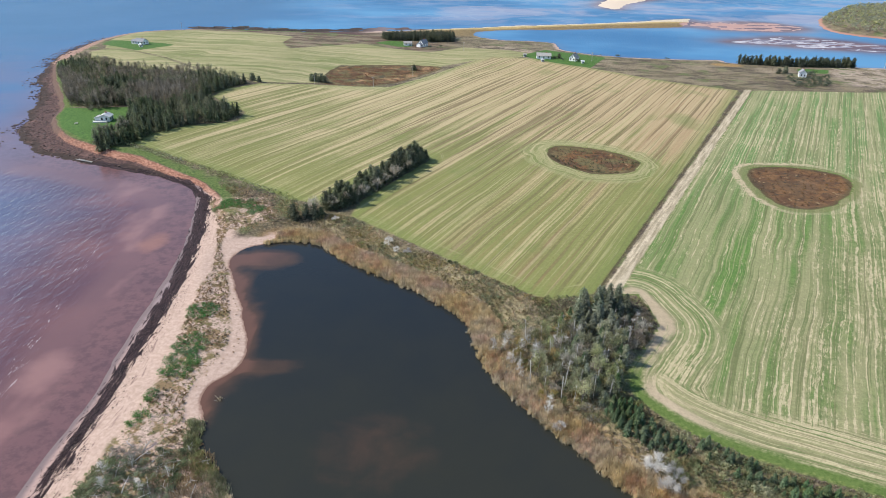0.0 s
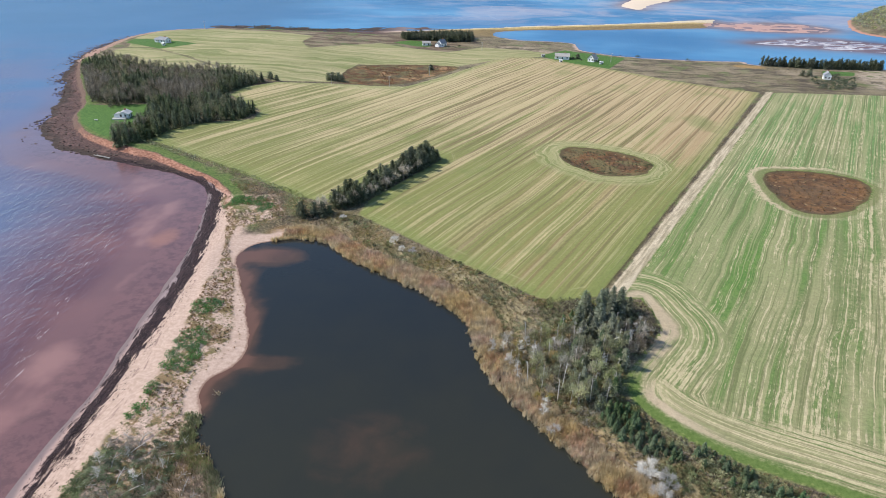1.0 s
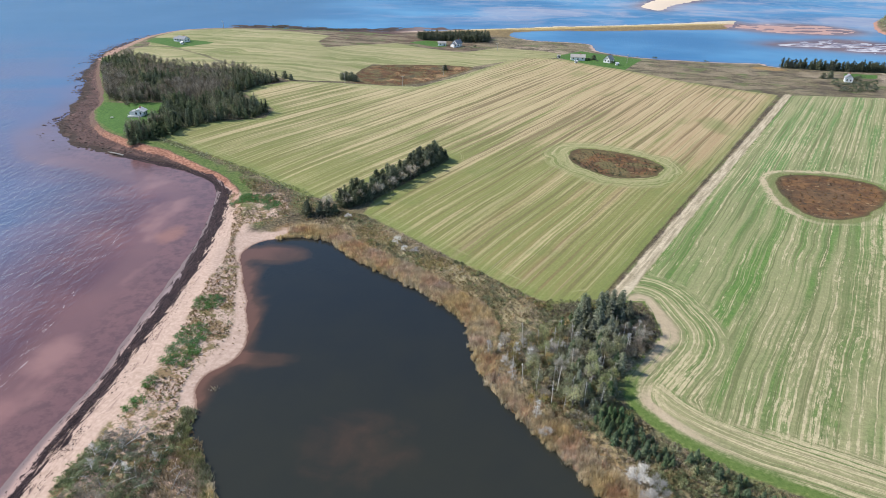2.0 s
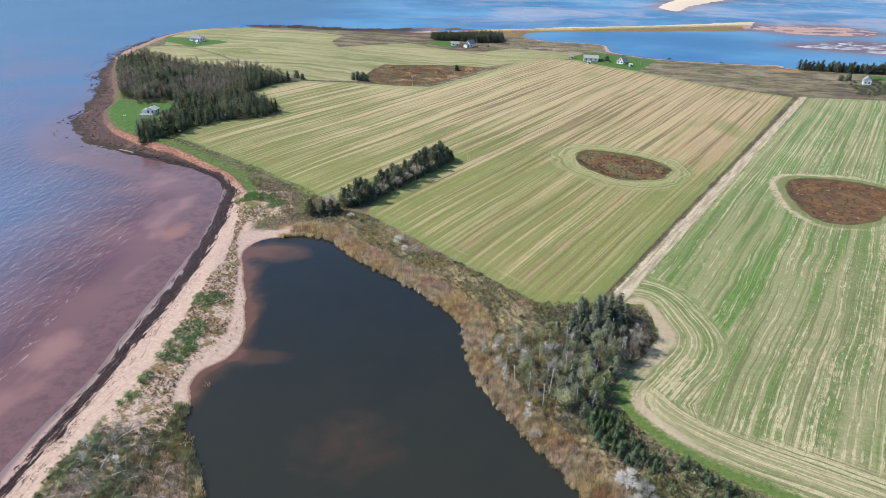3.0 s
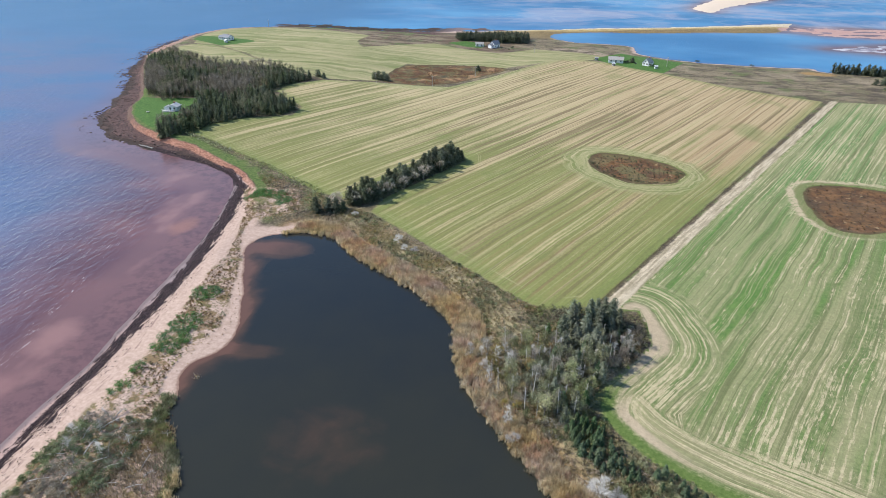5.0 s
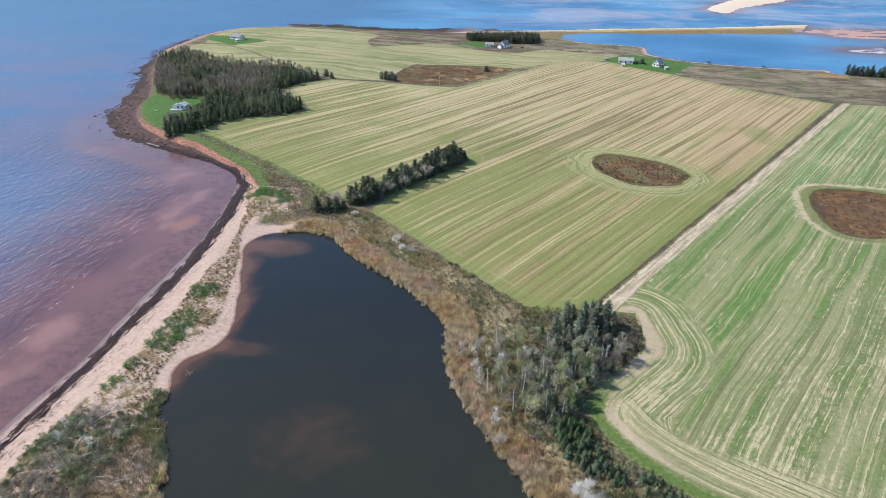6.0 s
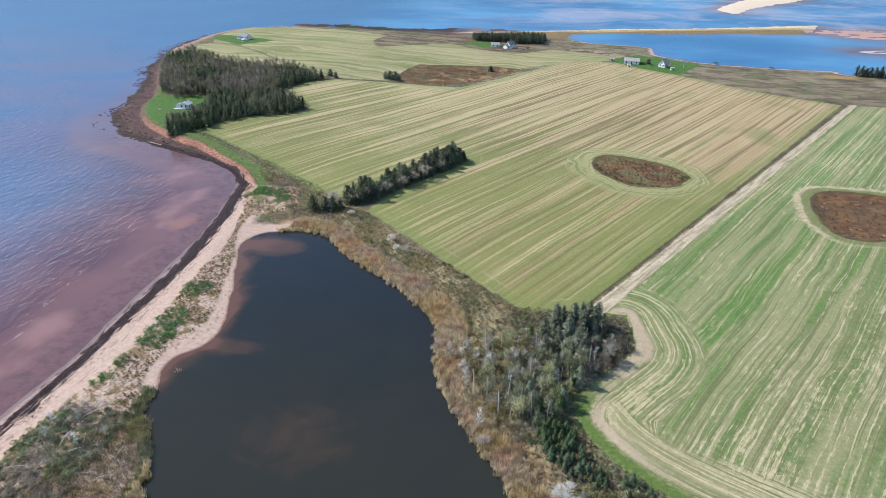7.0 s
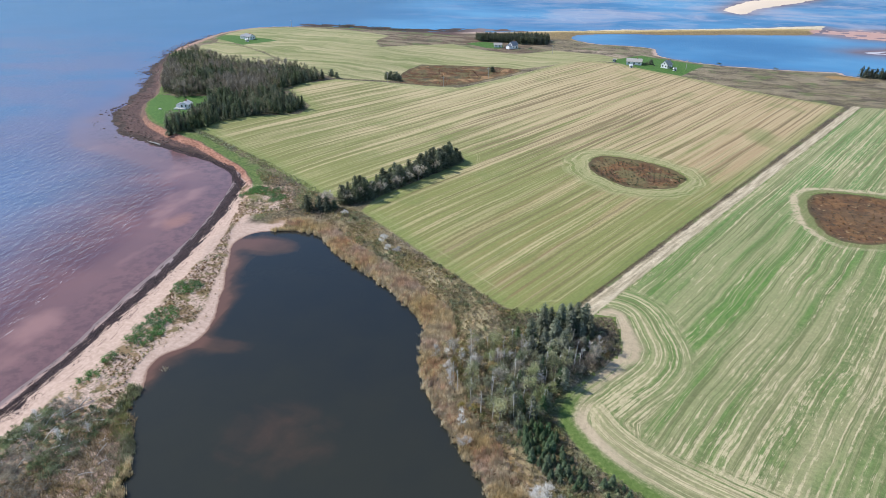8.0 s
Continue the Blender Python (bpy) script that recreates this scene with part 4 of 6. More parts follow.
M_DOOR = plain("dark_door", (0.06, 0.07, 0.08), (0.09, 0.10, 0.11), 2.0, 0.5)
M_DECK = plain("pale_deck_boards", (0.50, 0.48, 0.45), (0.60, 0.58, 0.55), 2.5, 0.8)
M_BRICK = plain("chimney_brick", (0.24, 0.10, 0.07), (0.32, 0.15, 0.10), 4.0, 0.9)
M_POLE = plain("weathered_pole", (0.30, 0.28, 0.25), (0.42, 0.39, 0.35), 2.0, 0.9)

# ---- ground, sea and pond ----
XS = sorted([-v for v in spaced((120, 330), 1.9, 1.06, 900)] + list(np.arange(-118.4, 118, 1.15)) + spaced((118, 230), 1.8, 1.03, 1300))
YS = [-600, -400, -250, -150, -90, -50, -20, 10, 30, 45, 55, 62, 67] + spaced((70, 235), 1.15, 1.0105, 1300)
gx, gy, quads = sheet(np.array(XS), np.array(YS, float))
gz, plan = survey(gx, gy)
REGIONS = ("ground", "field_1", "field_2", "field_3", "beach", "lawn", "dirt_track")
where = np.zeros(len(gx), int)
where[(plan["coast"] < 18) & (plan["dune"] < 0) & (plan["bluff"] < -1) & (gx < -50)] = 4
where[plan["field_a"] > 0] = 1
where[plan["field_b"] > 0] = 2
where[plan["field_c"] > 0] = 3
where[plan["lawn"] > 0] = 5
where[plan["track"] > 0] = 6
where[plan["oval"] > 0] = 0
face_of = where[quads[:, 0]]
GROUND_LABELS = ("brown heath, marsh and red bluffs beside the water", "mown hay field with pale straw rows", "green field with pale broken stubble rows",
                 "pale dry hay field on the headland", "pink sand beach with a dark seaweed line", "short bright green lawn", "pale dirt track between two fields")
for k, name in enumerate(REGIONS):
    part_quads = quads[face_of == k]
    used, back = np.unique(part_quads, return_inverse=True)
    me = mesh_from(name, np.stack([gx[used], gy[used], gz[used]], -1), back.reshape(-1, 4), smooth=True)
    for key in ("coast", "pond", "bluff", "dune", "weed", "field_a", "field_b", "field_c", "edge_b", "edge_n", "edge_s", "lane", "lawn", "track", "oval", "head", "bar", "flat"):
        give(me, key, plan[key][used])
    me.materials.append(M_GROUND[name])
    tagged(new(name, me), GROUND_LABELS[k], "ground" if k in (0, 4) else ("track" if k == 6 else "field" if k != 5 else "lawn"), kind="structure")

SX = [-4800, -3500, -2500, -1800, -1400, -1100, -900] + list(np.arange(-800, -330, 14)) + list(np.arange(-330, -60, 3.0)) + list(np.arange(-60, 560, 12)) + list(np.arange(560, 1400, 40)) + [1700, 2400, 3400, 4800]
SY = [-4800, -2500, -1200, -600, -250, -100, -20] + list(np.arange(40, 300, 3.0)) + list(np.arange(300, 900, 7.0)) + list(np.arange(900, 1500, 25)) + [1700, 2200, 3000, 4000, 4900]
wx, wy, wq = sheet(np.array(SX, float), np.array(SY, float))
sea_depth = -inside_dist(wx, wy, COAST)
near = np.exp(-np.maximum(sea_depth, 0) / (34 + 22 * ripple(wx, wy, 60, 8))) * step(420, 250, wy) * (wx < 0)
cove = step(95, 10, np.hypot((wx + 135) / 1.1, (wy - 190) / 1.4)) * 0.16 + 0.20 * step(-300, -120, wx) * step(330, 120, wy)
flats = np.max([inside_dist(wx, wy, p) for p in FLATS[:2]] + [inside_dist(wx, wy, smooth_line(SANDBAR))], 0)
shoal = np.clip(np.maximum(near + cove, 0.75 * np.exp(np.minimum(flats, 0) / 22)) + 0.3 * step(18, 0, sea_depth), 0, 1)
me = mesh_from("sea", np.stack([wx, wy, np.full(len(wx), SEA)], -1), wq, smooth=True)
give(me, "shoal", shoal)
give(me, "offing", sea_depth)
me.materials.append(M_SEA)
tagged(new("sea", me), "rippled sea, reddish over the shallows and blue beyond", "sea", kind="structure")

px_, py_, pq = sheet(np.concatenate([[-72], np.arange(-70, 62, 2.0)]), np.concatenate([[-300, -100, 0, 40], np.arange(60, 198, 2.0)]))
pin = inside_dist(px_, py_, POND_RING)
keep = (pin > -3.5)[pq].any(1)
pq = pq[keep]
used, back = np.unique(pq, return_inverse=True)
west = step(-34, -56, px_) * step(98, 110, py_)
edge_glow = np.exp(-np.maximum(pin - 1.0, 0) / (1.5 + 2.8 * ripple(px_, py_, 11, 5))) * (0.12 + 0.78 * west * step(186, 178, py_)) + 0.30 * np.exp(-np.maximum(pin, 0) / 11) * west
bed_spots = sum(a * step(1, 0.45, np.hypot((px_ - cx) / rx, (py_ - cy) / ry)) for cx, cy, rx, ry, a in ((-13, 97, 20, 18, 0.40), (-56, 180, 14, 9, 0.75), (-42, 124, 13, 5, 0.55), (-60, 166, 4, 8, 0.4), (-51, 143, 4, 8, 0.35)))
me = mesh_from("pond", np.stack([px_, py_, np.full(len(px_), POND_LEVEL)], -1)[used], back.reshape(-1, 4), smooth=True)
give(me, "shoal", np.clip(edge_glow + bed_spots, 0, 1)[used])
me.materials.append(M_POND)
tagged(new("pond", me), "still dark pond with brown sandy shallows", "pond", kind="structure")


# ---- shapes of plants ----
class Heap:
    """Corners and faces gathered into one mesh."""

    def __init__(self):
        self.v, self.q, self.t, self.n = [], [], [], 0

    def add(self, v, q=None, t=None):
        v = np.asarray(v, float).reshape(-1, 3)
        if q is not None and len(q):
            self.q.append(np.asarray(q, int) + self.n)
        if t is not None and len(t):
            self.t.append(np.asarray(t, int) + self.n)
        self.v.append(v)
        self.n += len(v)

    def arrays(self):
        cat = lambda a, w: np.concatenate(a) if a else np.zeros((0, w), int)
        return np.concatenate(self.v), cat(self.q, 4), cat(self.t, 3)

    def mesh(self, name, material, smooth=False):
        v, q, t = self.arrays()
        me = mesh_from(name, v, q, t, smooth)
        me.materials.append(material)
        return me


def limb(heap, a, b, ra, rb, sides=5):
    """A tapered stick from a to b."""
    a, b = Vector(a), Vector(b)
    turn = (b - a).to_track_quat("Z", "Y").to_matrix()
    ang = [2 * math.pi * i / sides for i in range(sides)]
    pts = [a + turn @ Vector((ra * math.cos(s), ra * math.sin(s), 0)) for s in ang] + [b + turn @ Vector((rb * math.cos(s), rb * math.sin(s), 0)) for s in ang]
    heap.add([tuple(p) for p in pts], [(i, (i + 1) % sides, sides + (i + 1) % sides, sides + i) for i in range(sides)])


def leaves(heap, rng, centres, size, flat=0.0):
    """Small four-cornered leaves or sprays about the centres, each turned at random."""
    n = len(centres)
    a = rng.normal(size=(n, 3))
    a[:, 2] *= 1 - flat
    a /= np.linalg.norm(a, axis=1)[:, None]
    b = np.cross(a, rng.normal(size=(n, 3)))
    b /= np.linalg.norm(b, axis=1)[:, None]
    s = size * (0.6 + 0.8 * rng.rand(n))[:, None]
    c = np.asarray(centres)
    v = np.stack([c - a * s, c - b * s * 0.45 + a * s * 0.1, c + a * s, c + b * s * 0.45 - a * s * 0.1], 1)
    heap.add(v.reshape(-1, 3), np.arange(4 * n).reshape(-1, 4))


def twigs(heap, rng, starts, ways, length, width):
    """Thin tapering twigs as narrow blades."""
    n = len(starts)
    w = np.asarray(ways, float)
    w = w / np.linalg.norm(w, axis=1)[:, None]
    side = np.cross(w, rng.normal(size=(n, 3)))
    side /= np.linalg.norm(side, axis=1)[:, None]
    ln = (length * (0.5 + rng.rand(n)))[:, None]
    c = np.asarray(starts, float)
    v = np.stack([c - side * width, c + side * width, c + w * ln + side * width * 0.3, c + w * ln - side * width * 0.3], 1)
    heap.add(v.reshape(-1, 3), np.arange(4 * n).reshape(-1, 4))


def spruce(seed, h=9.0, r=2.0, whorls=15, arms=9, ragged=0.45, bare=0.08, sprays=260, spray=0.24, taper=0.62):
    """Trunk and crown of a spruce: whorls of drooping, jagged boughs round a dark core."""
    rng = np.random.RandomState(seed)
    trunk, crown = Heap(), Heap()
    lean = rng.normal(size=2) * 0.02 * h
    limb(trunk, (0, 0, -0.4), (lean[0] * 0.5, lean[1] * 0.5, h * 0.5), 0.025 * h, 0.015 * h, 6)
    limb(trunk, (lean[0] * 0.5, lean[1] * 0.5, h * 0.5), (lean[0], lean[1], h), 0.015 * h, 0.02, 5)
    for k in range(whorls):
        f = bare + (1 - bare) * (k / whorls) ** 0.92
        z = f * h
        reach = r * (1 - f) ** taper * (0.75 + 0.45 * rng.rand()) + 0.12
        cx, cy = lean * f
        n = max(4, int(arms * (1 - 0.45 * f)))
        for j in range(n):
            if rng.rand() < ragged * 0.35:
                continue
            ang = 2 * math.pi * (j + rng.rand() * 0.8) / n + k
            ln = reach * (1 - ragged * rng.rand())
            d, s = np.array([math.cos(ang), math.sin(ang)]), np.array([-math.sin(ang), math.cos(ang)])
            w = ln * (0.26 + 0.14 * rng.rand())
            drop = ln * (0.22 + 0.25 * rng.rand()) * (1 - 0.6 * f)
            def at(u, v, dz):
                q = d * ln * u + s * w * v
                return (cx + q[0], cy + q[1], z + dz - drop * u ** 1.4)
            up = 0.06 * ln
            crown.add([at(0, 0, 0.08 * h / whorls), at(0.45, 0.85, -up), at(0.5, 0, up * 2), at(0.45, -0.85, -up), at(0.8, 0.6, -up), at(0.82, 0, up), at(0.8, -0.6, -up), at(1.06, 0, -0.02)],
                      [(0, 1, 4, 2), (0, 2, 6, 3)], [(2, 4, 7), (2, 7, 6)])
    core = [(lean[0] * f + rr * math.cos(a), lean[1] * f + rr * math.sin(a), f * h) for f, rr in ((bare, r * 0.28), (0.45, r * 0.36), (0.97, 0.05)) for a in np.arange(6) * math.pi / 3]
    crown.add(core, [(6 * b + i, 6 * b + (i + 1) % 6, 6 * b + 6 + (i + 1) % 6, 6 * b + 6 + i) for b in (0, 1) for i in range(6)])
    tip = rng.normal(size=(10, 3)) * (0.06, 0.06, 0.3) + (lean[0], lean[1], h * 0.97)
    leaves(crown, rng, tip, 0.16)
    f = bare + (0.97 - bare) * rng.rand(sprays) ** 1.25
    out = r * (1 - f) ** taper * (0.55 + 0.5 * rng.rand(sprays))
    ang = rng.rand(sprays) * 6.283
    bulge = 1 + 0.25 * np.sin(ang * 2 + seed) + 0.2 * np.sin(ang * 3 + 7 * f)
    leaves(crown, rng, np.stack([lean[0] * f + out * bulge * np.cos(ang), lean[1] * f + out * bulge * np.sin(ang), h * f - 0.15 * out], -1), spray, 0.3)
    return trunk, crown


def broadleaf(seed, h=7.0, r=2.4, leaf=420, twig=260, leaf_size=0.20):
    """Trunk with forking limbs, and a loose crown of leaves and twigs."""
    rng = np.random.RandomState(seed)
    trunk, crown = Heap(), Heap()
    fork = np.array([rng.normal() * 0.15, rng.normal() * 0.15, h * 0.36])
    limb(trunk, (0, 0, -0.4), fork, 0.022 * h, 0.014 * h, 6)
    ends = []
    for k in range(8):
        ang, out = 2 * math.pi * (k + rng.rand()) / 8, r * (0.35 + 0.55 * rng.rand())
        end = np.array([math.cos(ang) * out, math.sin(ang) * out, h * (0.62 + 0.30 * rng.rand() - 0.1 * out / r)])
        limb(trunk, fork * (0.75 + 0.25 * rng.rand()), end, 0.009 * h, 0.003 * h, 4)
        ends.append(end)
        for _ in range(2):
            far = end + rng.normal(size=3) * (0.22 * r, 0.22 * r, 0.09 * h)
            limb(trunk, fork + (end - fork) * (0.55 + 0.35 * rng.rand()), far, 0.004 * h, 0.0015 * h, 3)
            ends.append(far)
    ends.append(np.array([fork[0], fork[1], h * 0.95]))
    ends = np.array(ends)
    limb(trunk, fork, ends[-1], 0.012 * h, 0.003 * h, 4)
    if leaf:
        c = ends[rng.randint(len(ends), size=leaf)] + rng.normal(size=(leaf, 3)) * (0.20 * r, 0.20 * r, 0.075 * h)
        leaves(crown, rng, c, leaf_size)
    if twig:
        s = ends[rng.randint(len(ends), size=twig)] + rng.normal(size=(twig, 3)) * (0.15 * r, 0.15 * r, 0.06 * h)
        w = (s - (0, 0, h * 0.45)) * (1, 1, 0.9) + rng.normal(size=(twig, 3)) * 0.8
        twigs(crown, rng, s, w, 0.16 * h * 0.7, 0.036)
    return trunk, crown


def dead_tree(seed, h=6.0, r=1.6, twig=150):
    """A bleached bare tree with broken limbs and fine twigs."""
    rng = np.random.RandomState(seed)
    trunk, crown = Heap(), Heap()
    top = np.array([rng.normal() * 0.3, rng.normal() * 0.3, h])
    limb(trunk, (0, 0, -0.4), top * 0.55, 0.024 * h, 0.016 * h, 6)
    limb(trunk, top * 0.55, top, 0.016 * h, 0.004 * h, 5)
    for k in range(22):
        f = 0.2 + 0.75 * rng.rand()
        a, ang = top * f, rng.rand() * 6.283
        out = r * (1.15 - f) * (0.5 + 0.7 * rng.rand())
        b = a + (math.cos(ang) * out, math.sin(ang) * out, out * (0.1 + 0.7 * rng.rand()))
        limb(crown, a, b, 0.007 * h, 0.003 * h, 4)
        n = twig // 22
        s = a + (b - a) * (0.3 + 0.7 * rng.rand(n, 1))
        twigs(crown, rng, s, (b - a)[None] + rng.normal(size=(n, 3)) * out * 0.9, 0.75, 0.022)
    return trunk, crown


def shrub(seed, h=1.2, r=1.0, leaf=150, size=0.16, twig=30):
    """A low rounded bush of leaves and twigs, uneven all over."""
    rng = np.random.RandomState(seed)
    crown = Heap()
    humps = np.c_[rng.normal(size=(5, 2)) * r * 0.42, h * (0.35 + 0.35 * rng.rand(5))]
    d = rng.normal(size=(leaf, 3))
    d /= np.linalg.norm(d, axis=1)[:, None]
    d[:, 2] = np.abs(d[:, 2]) * 0.9 - 0.15
    c = humps[rng.randint(5, size=leaf)] * (1, 1, 0.8) + d * (0.5 * r, 0.5 * r, 0.45 * h) * (0.7 + 0.4 * rng.rand(leaf, 1))
    leaves(crown, rng, c, size)
    if twig:
        s = humps[rng.randint(5, size=twig)] * (0.6, 0.6, 0.3)
        twigs(crown, rng, s, rng.normal(size=(twig, 3)) * (0.6, 0.6, 0.3) + (0, 0, 1), h * 0.8, 0.02)
    return crown


def scatter(ring, gap, seed, tries=None, edge=0.0):
    """Places inside an outline, no two closer than gap."""
    rng = np.random.RandomState(seed)
    ring = np.asarray(ring, float)
    lo, hi = ring.min(0), ring.max(0)
    n = tries or int(2.2 * np.prod(hi - lo) / gap ** 2)
    p = lo + rng.rand(n, 2) * (hi - lo)
    p = p[inside_dist(p[:, 0], p[:, 1], ring) > edge]
    cells, out = {}, []
    for q in p:
        k = (int(q[0] // gap), int(q[1] // gap))
        if all((q[0] - o[0]) ** 2 + (q[1] - o[1]) ** 2 > gap * gap for a in (-1, 0, 1) for b in (-1, 0, 1) for o in cells.get((k[0] + a, k[1] + b), ())):
            cells.setdefault(k, []).append(q)
            out.append(q)
    return np.array(out)


def spread(heap, kinds, places, seed, low=0.75, high=1.25, wide=0.15, sink=0.05, heights=None):
    """Adds turned and scaled copies of the kinds (arrays) at the places of the plan to one heap."""
    rng = np.random.RandomState(seed)
    z = ground_at(places[:, 0], places[:, 1]) if heights is None else heights
    for (x, y), h in zip(places, z):
        v, q, t = kinds[rng.randint(len(kinds))]
        s, a = low + (high - low) * rng.rand(), rng.rand() * 6.283
        w = s * (1 + wide * rng.normal())
        c, d = math.cos(a) * w, math.sin(a) * w
        heap.add(np.stack([x + c * v[:, 0] - d * v[:, 1], y + d * v[:, 0] + c * v[:, 1], h - sink + s * v[:, 2]], -1), q, t)


def blades(places, seed, height, lean=0.25, width=0.05, per=5, spot=0.35):
    """Upright tapered stems and leaves of reeds or grass, several at each place."""
    rng = np.random.RandomState(seed)
    p = np.repeat(places, per, 0) + rng.normal(size=(len(places) * per, 2)) * spot
    n = len(p)
    z = ground_at(p[:, 0], p[:, 1])
    ang, h = rng.rand(n) * 6.283, height * (0.6 + 0.6 * rng.rand(n))
    tip = rng.normal(size=(n, 2)) * lean * h[:, None]
    s = np.stack([np.cos(ang), np.sin(ang)], -1) * width
    a = np.c_[p - s, z - 0.1]
    b = np.c_[p + s, z - 0.1]
    m1, m2 = np.c_[p + tip * 0.4 + s * 1.2, z + h * 0.6], np.c_[p + tip * 0.4 - s * 1.2, z + h * 0.6]
    c = np.c_[p + tip, z + h]
    v = np.stack([a, b, m1, m2, c], 1).reshape(-1, 3)
    k = np.arange(n)[:, None] * 5
    return v, k + [0, 1, 2, 3], k + [3, 2, 4]


def stuff(name, heap, material, label, category):
    return tagged(new(name, heap.mesh(name, material)), label, category, kind="stuff")


def thing(name, label, category, x, y, z, rz=0.0, scale=1.0, group=""):
    ob = new(name)
    ob.matrix_basis = pose(x * U, y * U, z * U, 0, 0, rz) @ Matrix.Scale(scale, 4)
    return tagged(ob, label, category, group)


def part_mesh(name, me, parent, label=""):
    ob = new(name, me)
    ob.parent = parent
    return tagged(ob, label)


def tree_kind(name, built, m_trunk, m_crown, label, group):
    """One standing tree with a trunk and a crown, from which the others are copied."""
    ob = thing(name, label, "tree", 0, 0, -50, group=group)
    part_mesh("trunk", built[0].mesh("trunk", m_trunk, True), ob)
    part_mesh("crown", built[1].mesh("crown", m_crown), ob)
    return ob


def plant(kinds, places, seed, low, high, heights=None):
    """Copies of the kinds at places of the plan; the first of each kind is moved there itself."""
    rng = np.random.RandomState(seed)
    z = ground_at(places[:, 0], places[:, 1])
    for i, ((x, y), h) in enumerate(zip(places, z)):
        ob = kinds[i % len(kinds)]
        s = low + (high - low) * rng.rand()
        m = pose(x * U, y * U, h * U, 0, 0, 360 * rng.rand()) @ Matrix.Scale(s, 4)
        if ob.location.z < -40:
            ob.matrix_basis = m
        else:
            made = copy_thing(ob, pose(0, 0, 0))
            made.matrix_basis = m

# ---- trees ----
spruces = [tree_kind("spruce_tree", spruce(20 + i, 9.5, 2.7 + 0.25 * i, 15, 10, 0.5, 0.05, 520, 0.26, 0.55), M_BARK, M_GROVE, "tall dark green spruce at the field corner", "spruces of the grove") for i in range(3)]
grove_spruces = scatter([(36, 138), (43, 152.5), (52, 152.5), (54, 147), (47, 136)], 2.3, 3)
plant(spruces, grove_spruces, 4, 0.58, 1.02)

lichen = [tree_kind("grey_spruce", spruce(30 + i, 7.0, 2.1 + 0.2 * i, 12, 9, 0.55, 0.05, 380, 0.24, 0.6), M_BARK, M_LICHEN, "grey-green spruce with lichen on its boughs", "grey spruces of the grove") for i in range(2)]
plant(lichen, scatter([(36, 139), (42, 146), (55, 147), (58, 141), (48, 126), (43, 110), (38, 108), (35, 122)], 3.4, 32), 33, 0.55, 1.0)

young = [tree_kind("young_spruce", spruce(40 + i, 4.4, 1.55, 11, 9, 0.3, 0.03, 300, 0.17), M_BARK, M_YOUNG, "young blue-green spruce among the brush", "young spruces by the pond") for i in range(3)]
young_places = np.vstack([scatter([(40.5, 111), (45, 110.5), (50, 103), (54, 97), (52.5, 93.5), (47, 96), (42, 101), (39, 107)], 1.15, 5),
                          scatter([(55, 100), (60, 97.5), (68, 91), (66, 88), (57, 94)], 1.6, 6),
                          scatter([(60, 90), (64, 90.5), (73, 87), (92, 79), (90, 76), (70, 83)], 1.45, 7)])
plant(young, young_places, 8, 0.42, 0.82)
plant(young, scatter([(34, 146), (52, 152), (58, 140), (47, 120), (43, 110), (38, 110), (36, 126)], 4.2, 9), 9, 0.6, 1.2)

mixed = [tree_kind("broadleaf_tree", broadleaf(60 + i, 6.5, 2.0, 620, 160), M_BARK, M_LEAF, "half-bare tree with dull grey-green leaves", "trees of the grove") for i in range(3)]
grey = [tree_kind("bare_tree", broadleaf(70 + i, 6.0, 2.0, 120, 620), M_BARK, M_TWIG, "leafless tree with a haze of grey twigs", "bare trees of the grove") for i in range(3)]
gold = [tree_kind("yellowing_tree", broadleaf(80, 4.6, 1.6, 520, 80, 0.17), M_BARK, M_GOLD, "small tree with yellowing leaves", "yellowing trees of the grove")]
dead = [tree_kind("dead_tree", dead_tree(90 + i, 5.0 + 0.6 * i, 1.9, 420), M_BLEACH, M_BLEACH, "bleached dead tree with bare twigs", "dead trees by the pond") for i in range(3)]
plant(mixed, scatter([(24, 133), (38, 140), (50, 138), (48, 126), (43, 116), (41, 108), (34, 108), (26, 118)], 2.8, 10), 11, 0.55, 1.0)
plant(grey, np.vstack([scatter([(50, 140), (57, 144), (59, 140), (56, 135), (50, 128)], 4.5, 12), scatter([(18, 134), (36, 137), (40, 120), (33, 106), (22, 120)], 4.6, 13)]), 14, 0.5, 0.9)
maroon = [tree_kind("leafless_tree", broadleaf(75 + i, 6.2, 2.2, 60, 760), M_BARK, M_MAROON, "leafless dark tree with maroon twigs", "dark bare trees of the grove") for i in range(2)]
plant(maroon, scatter([(48, 141), (55, 149), (61, 147), (61, 141), (57, 134), (50, 128), (47, 134)], 2.7, 17), 18, 0.4, 0.72)
plant(gold, np.array([(21, 127), (29, 119), (33, 112), (36, 121), (25, 113), (30, 126), (39, 116), (22, 131), (28, 113)]), 15, 0.5, 0.9)
plant(dead, np.array([(18, 131), (24, 132), (31, 131), (15, 131), (19, 134), (22, 129), (25.5, 127.5), (34, 132), (38, 134), (56, 143), (54, 140), (21, 121), (33, 126), (42, 124), (26, 108), (52, 137)]), 16, 0.6, 1.0)

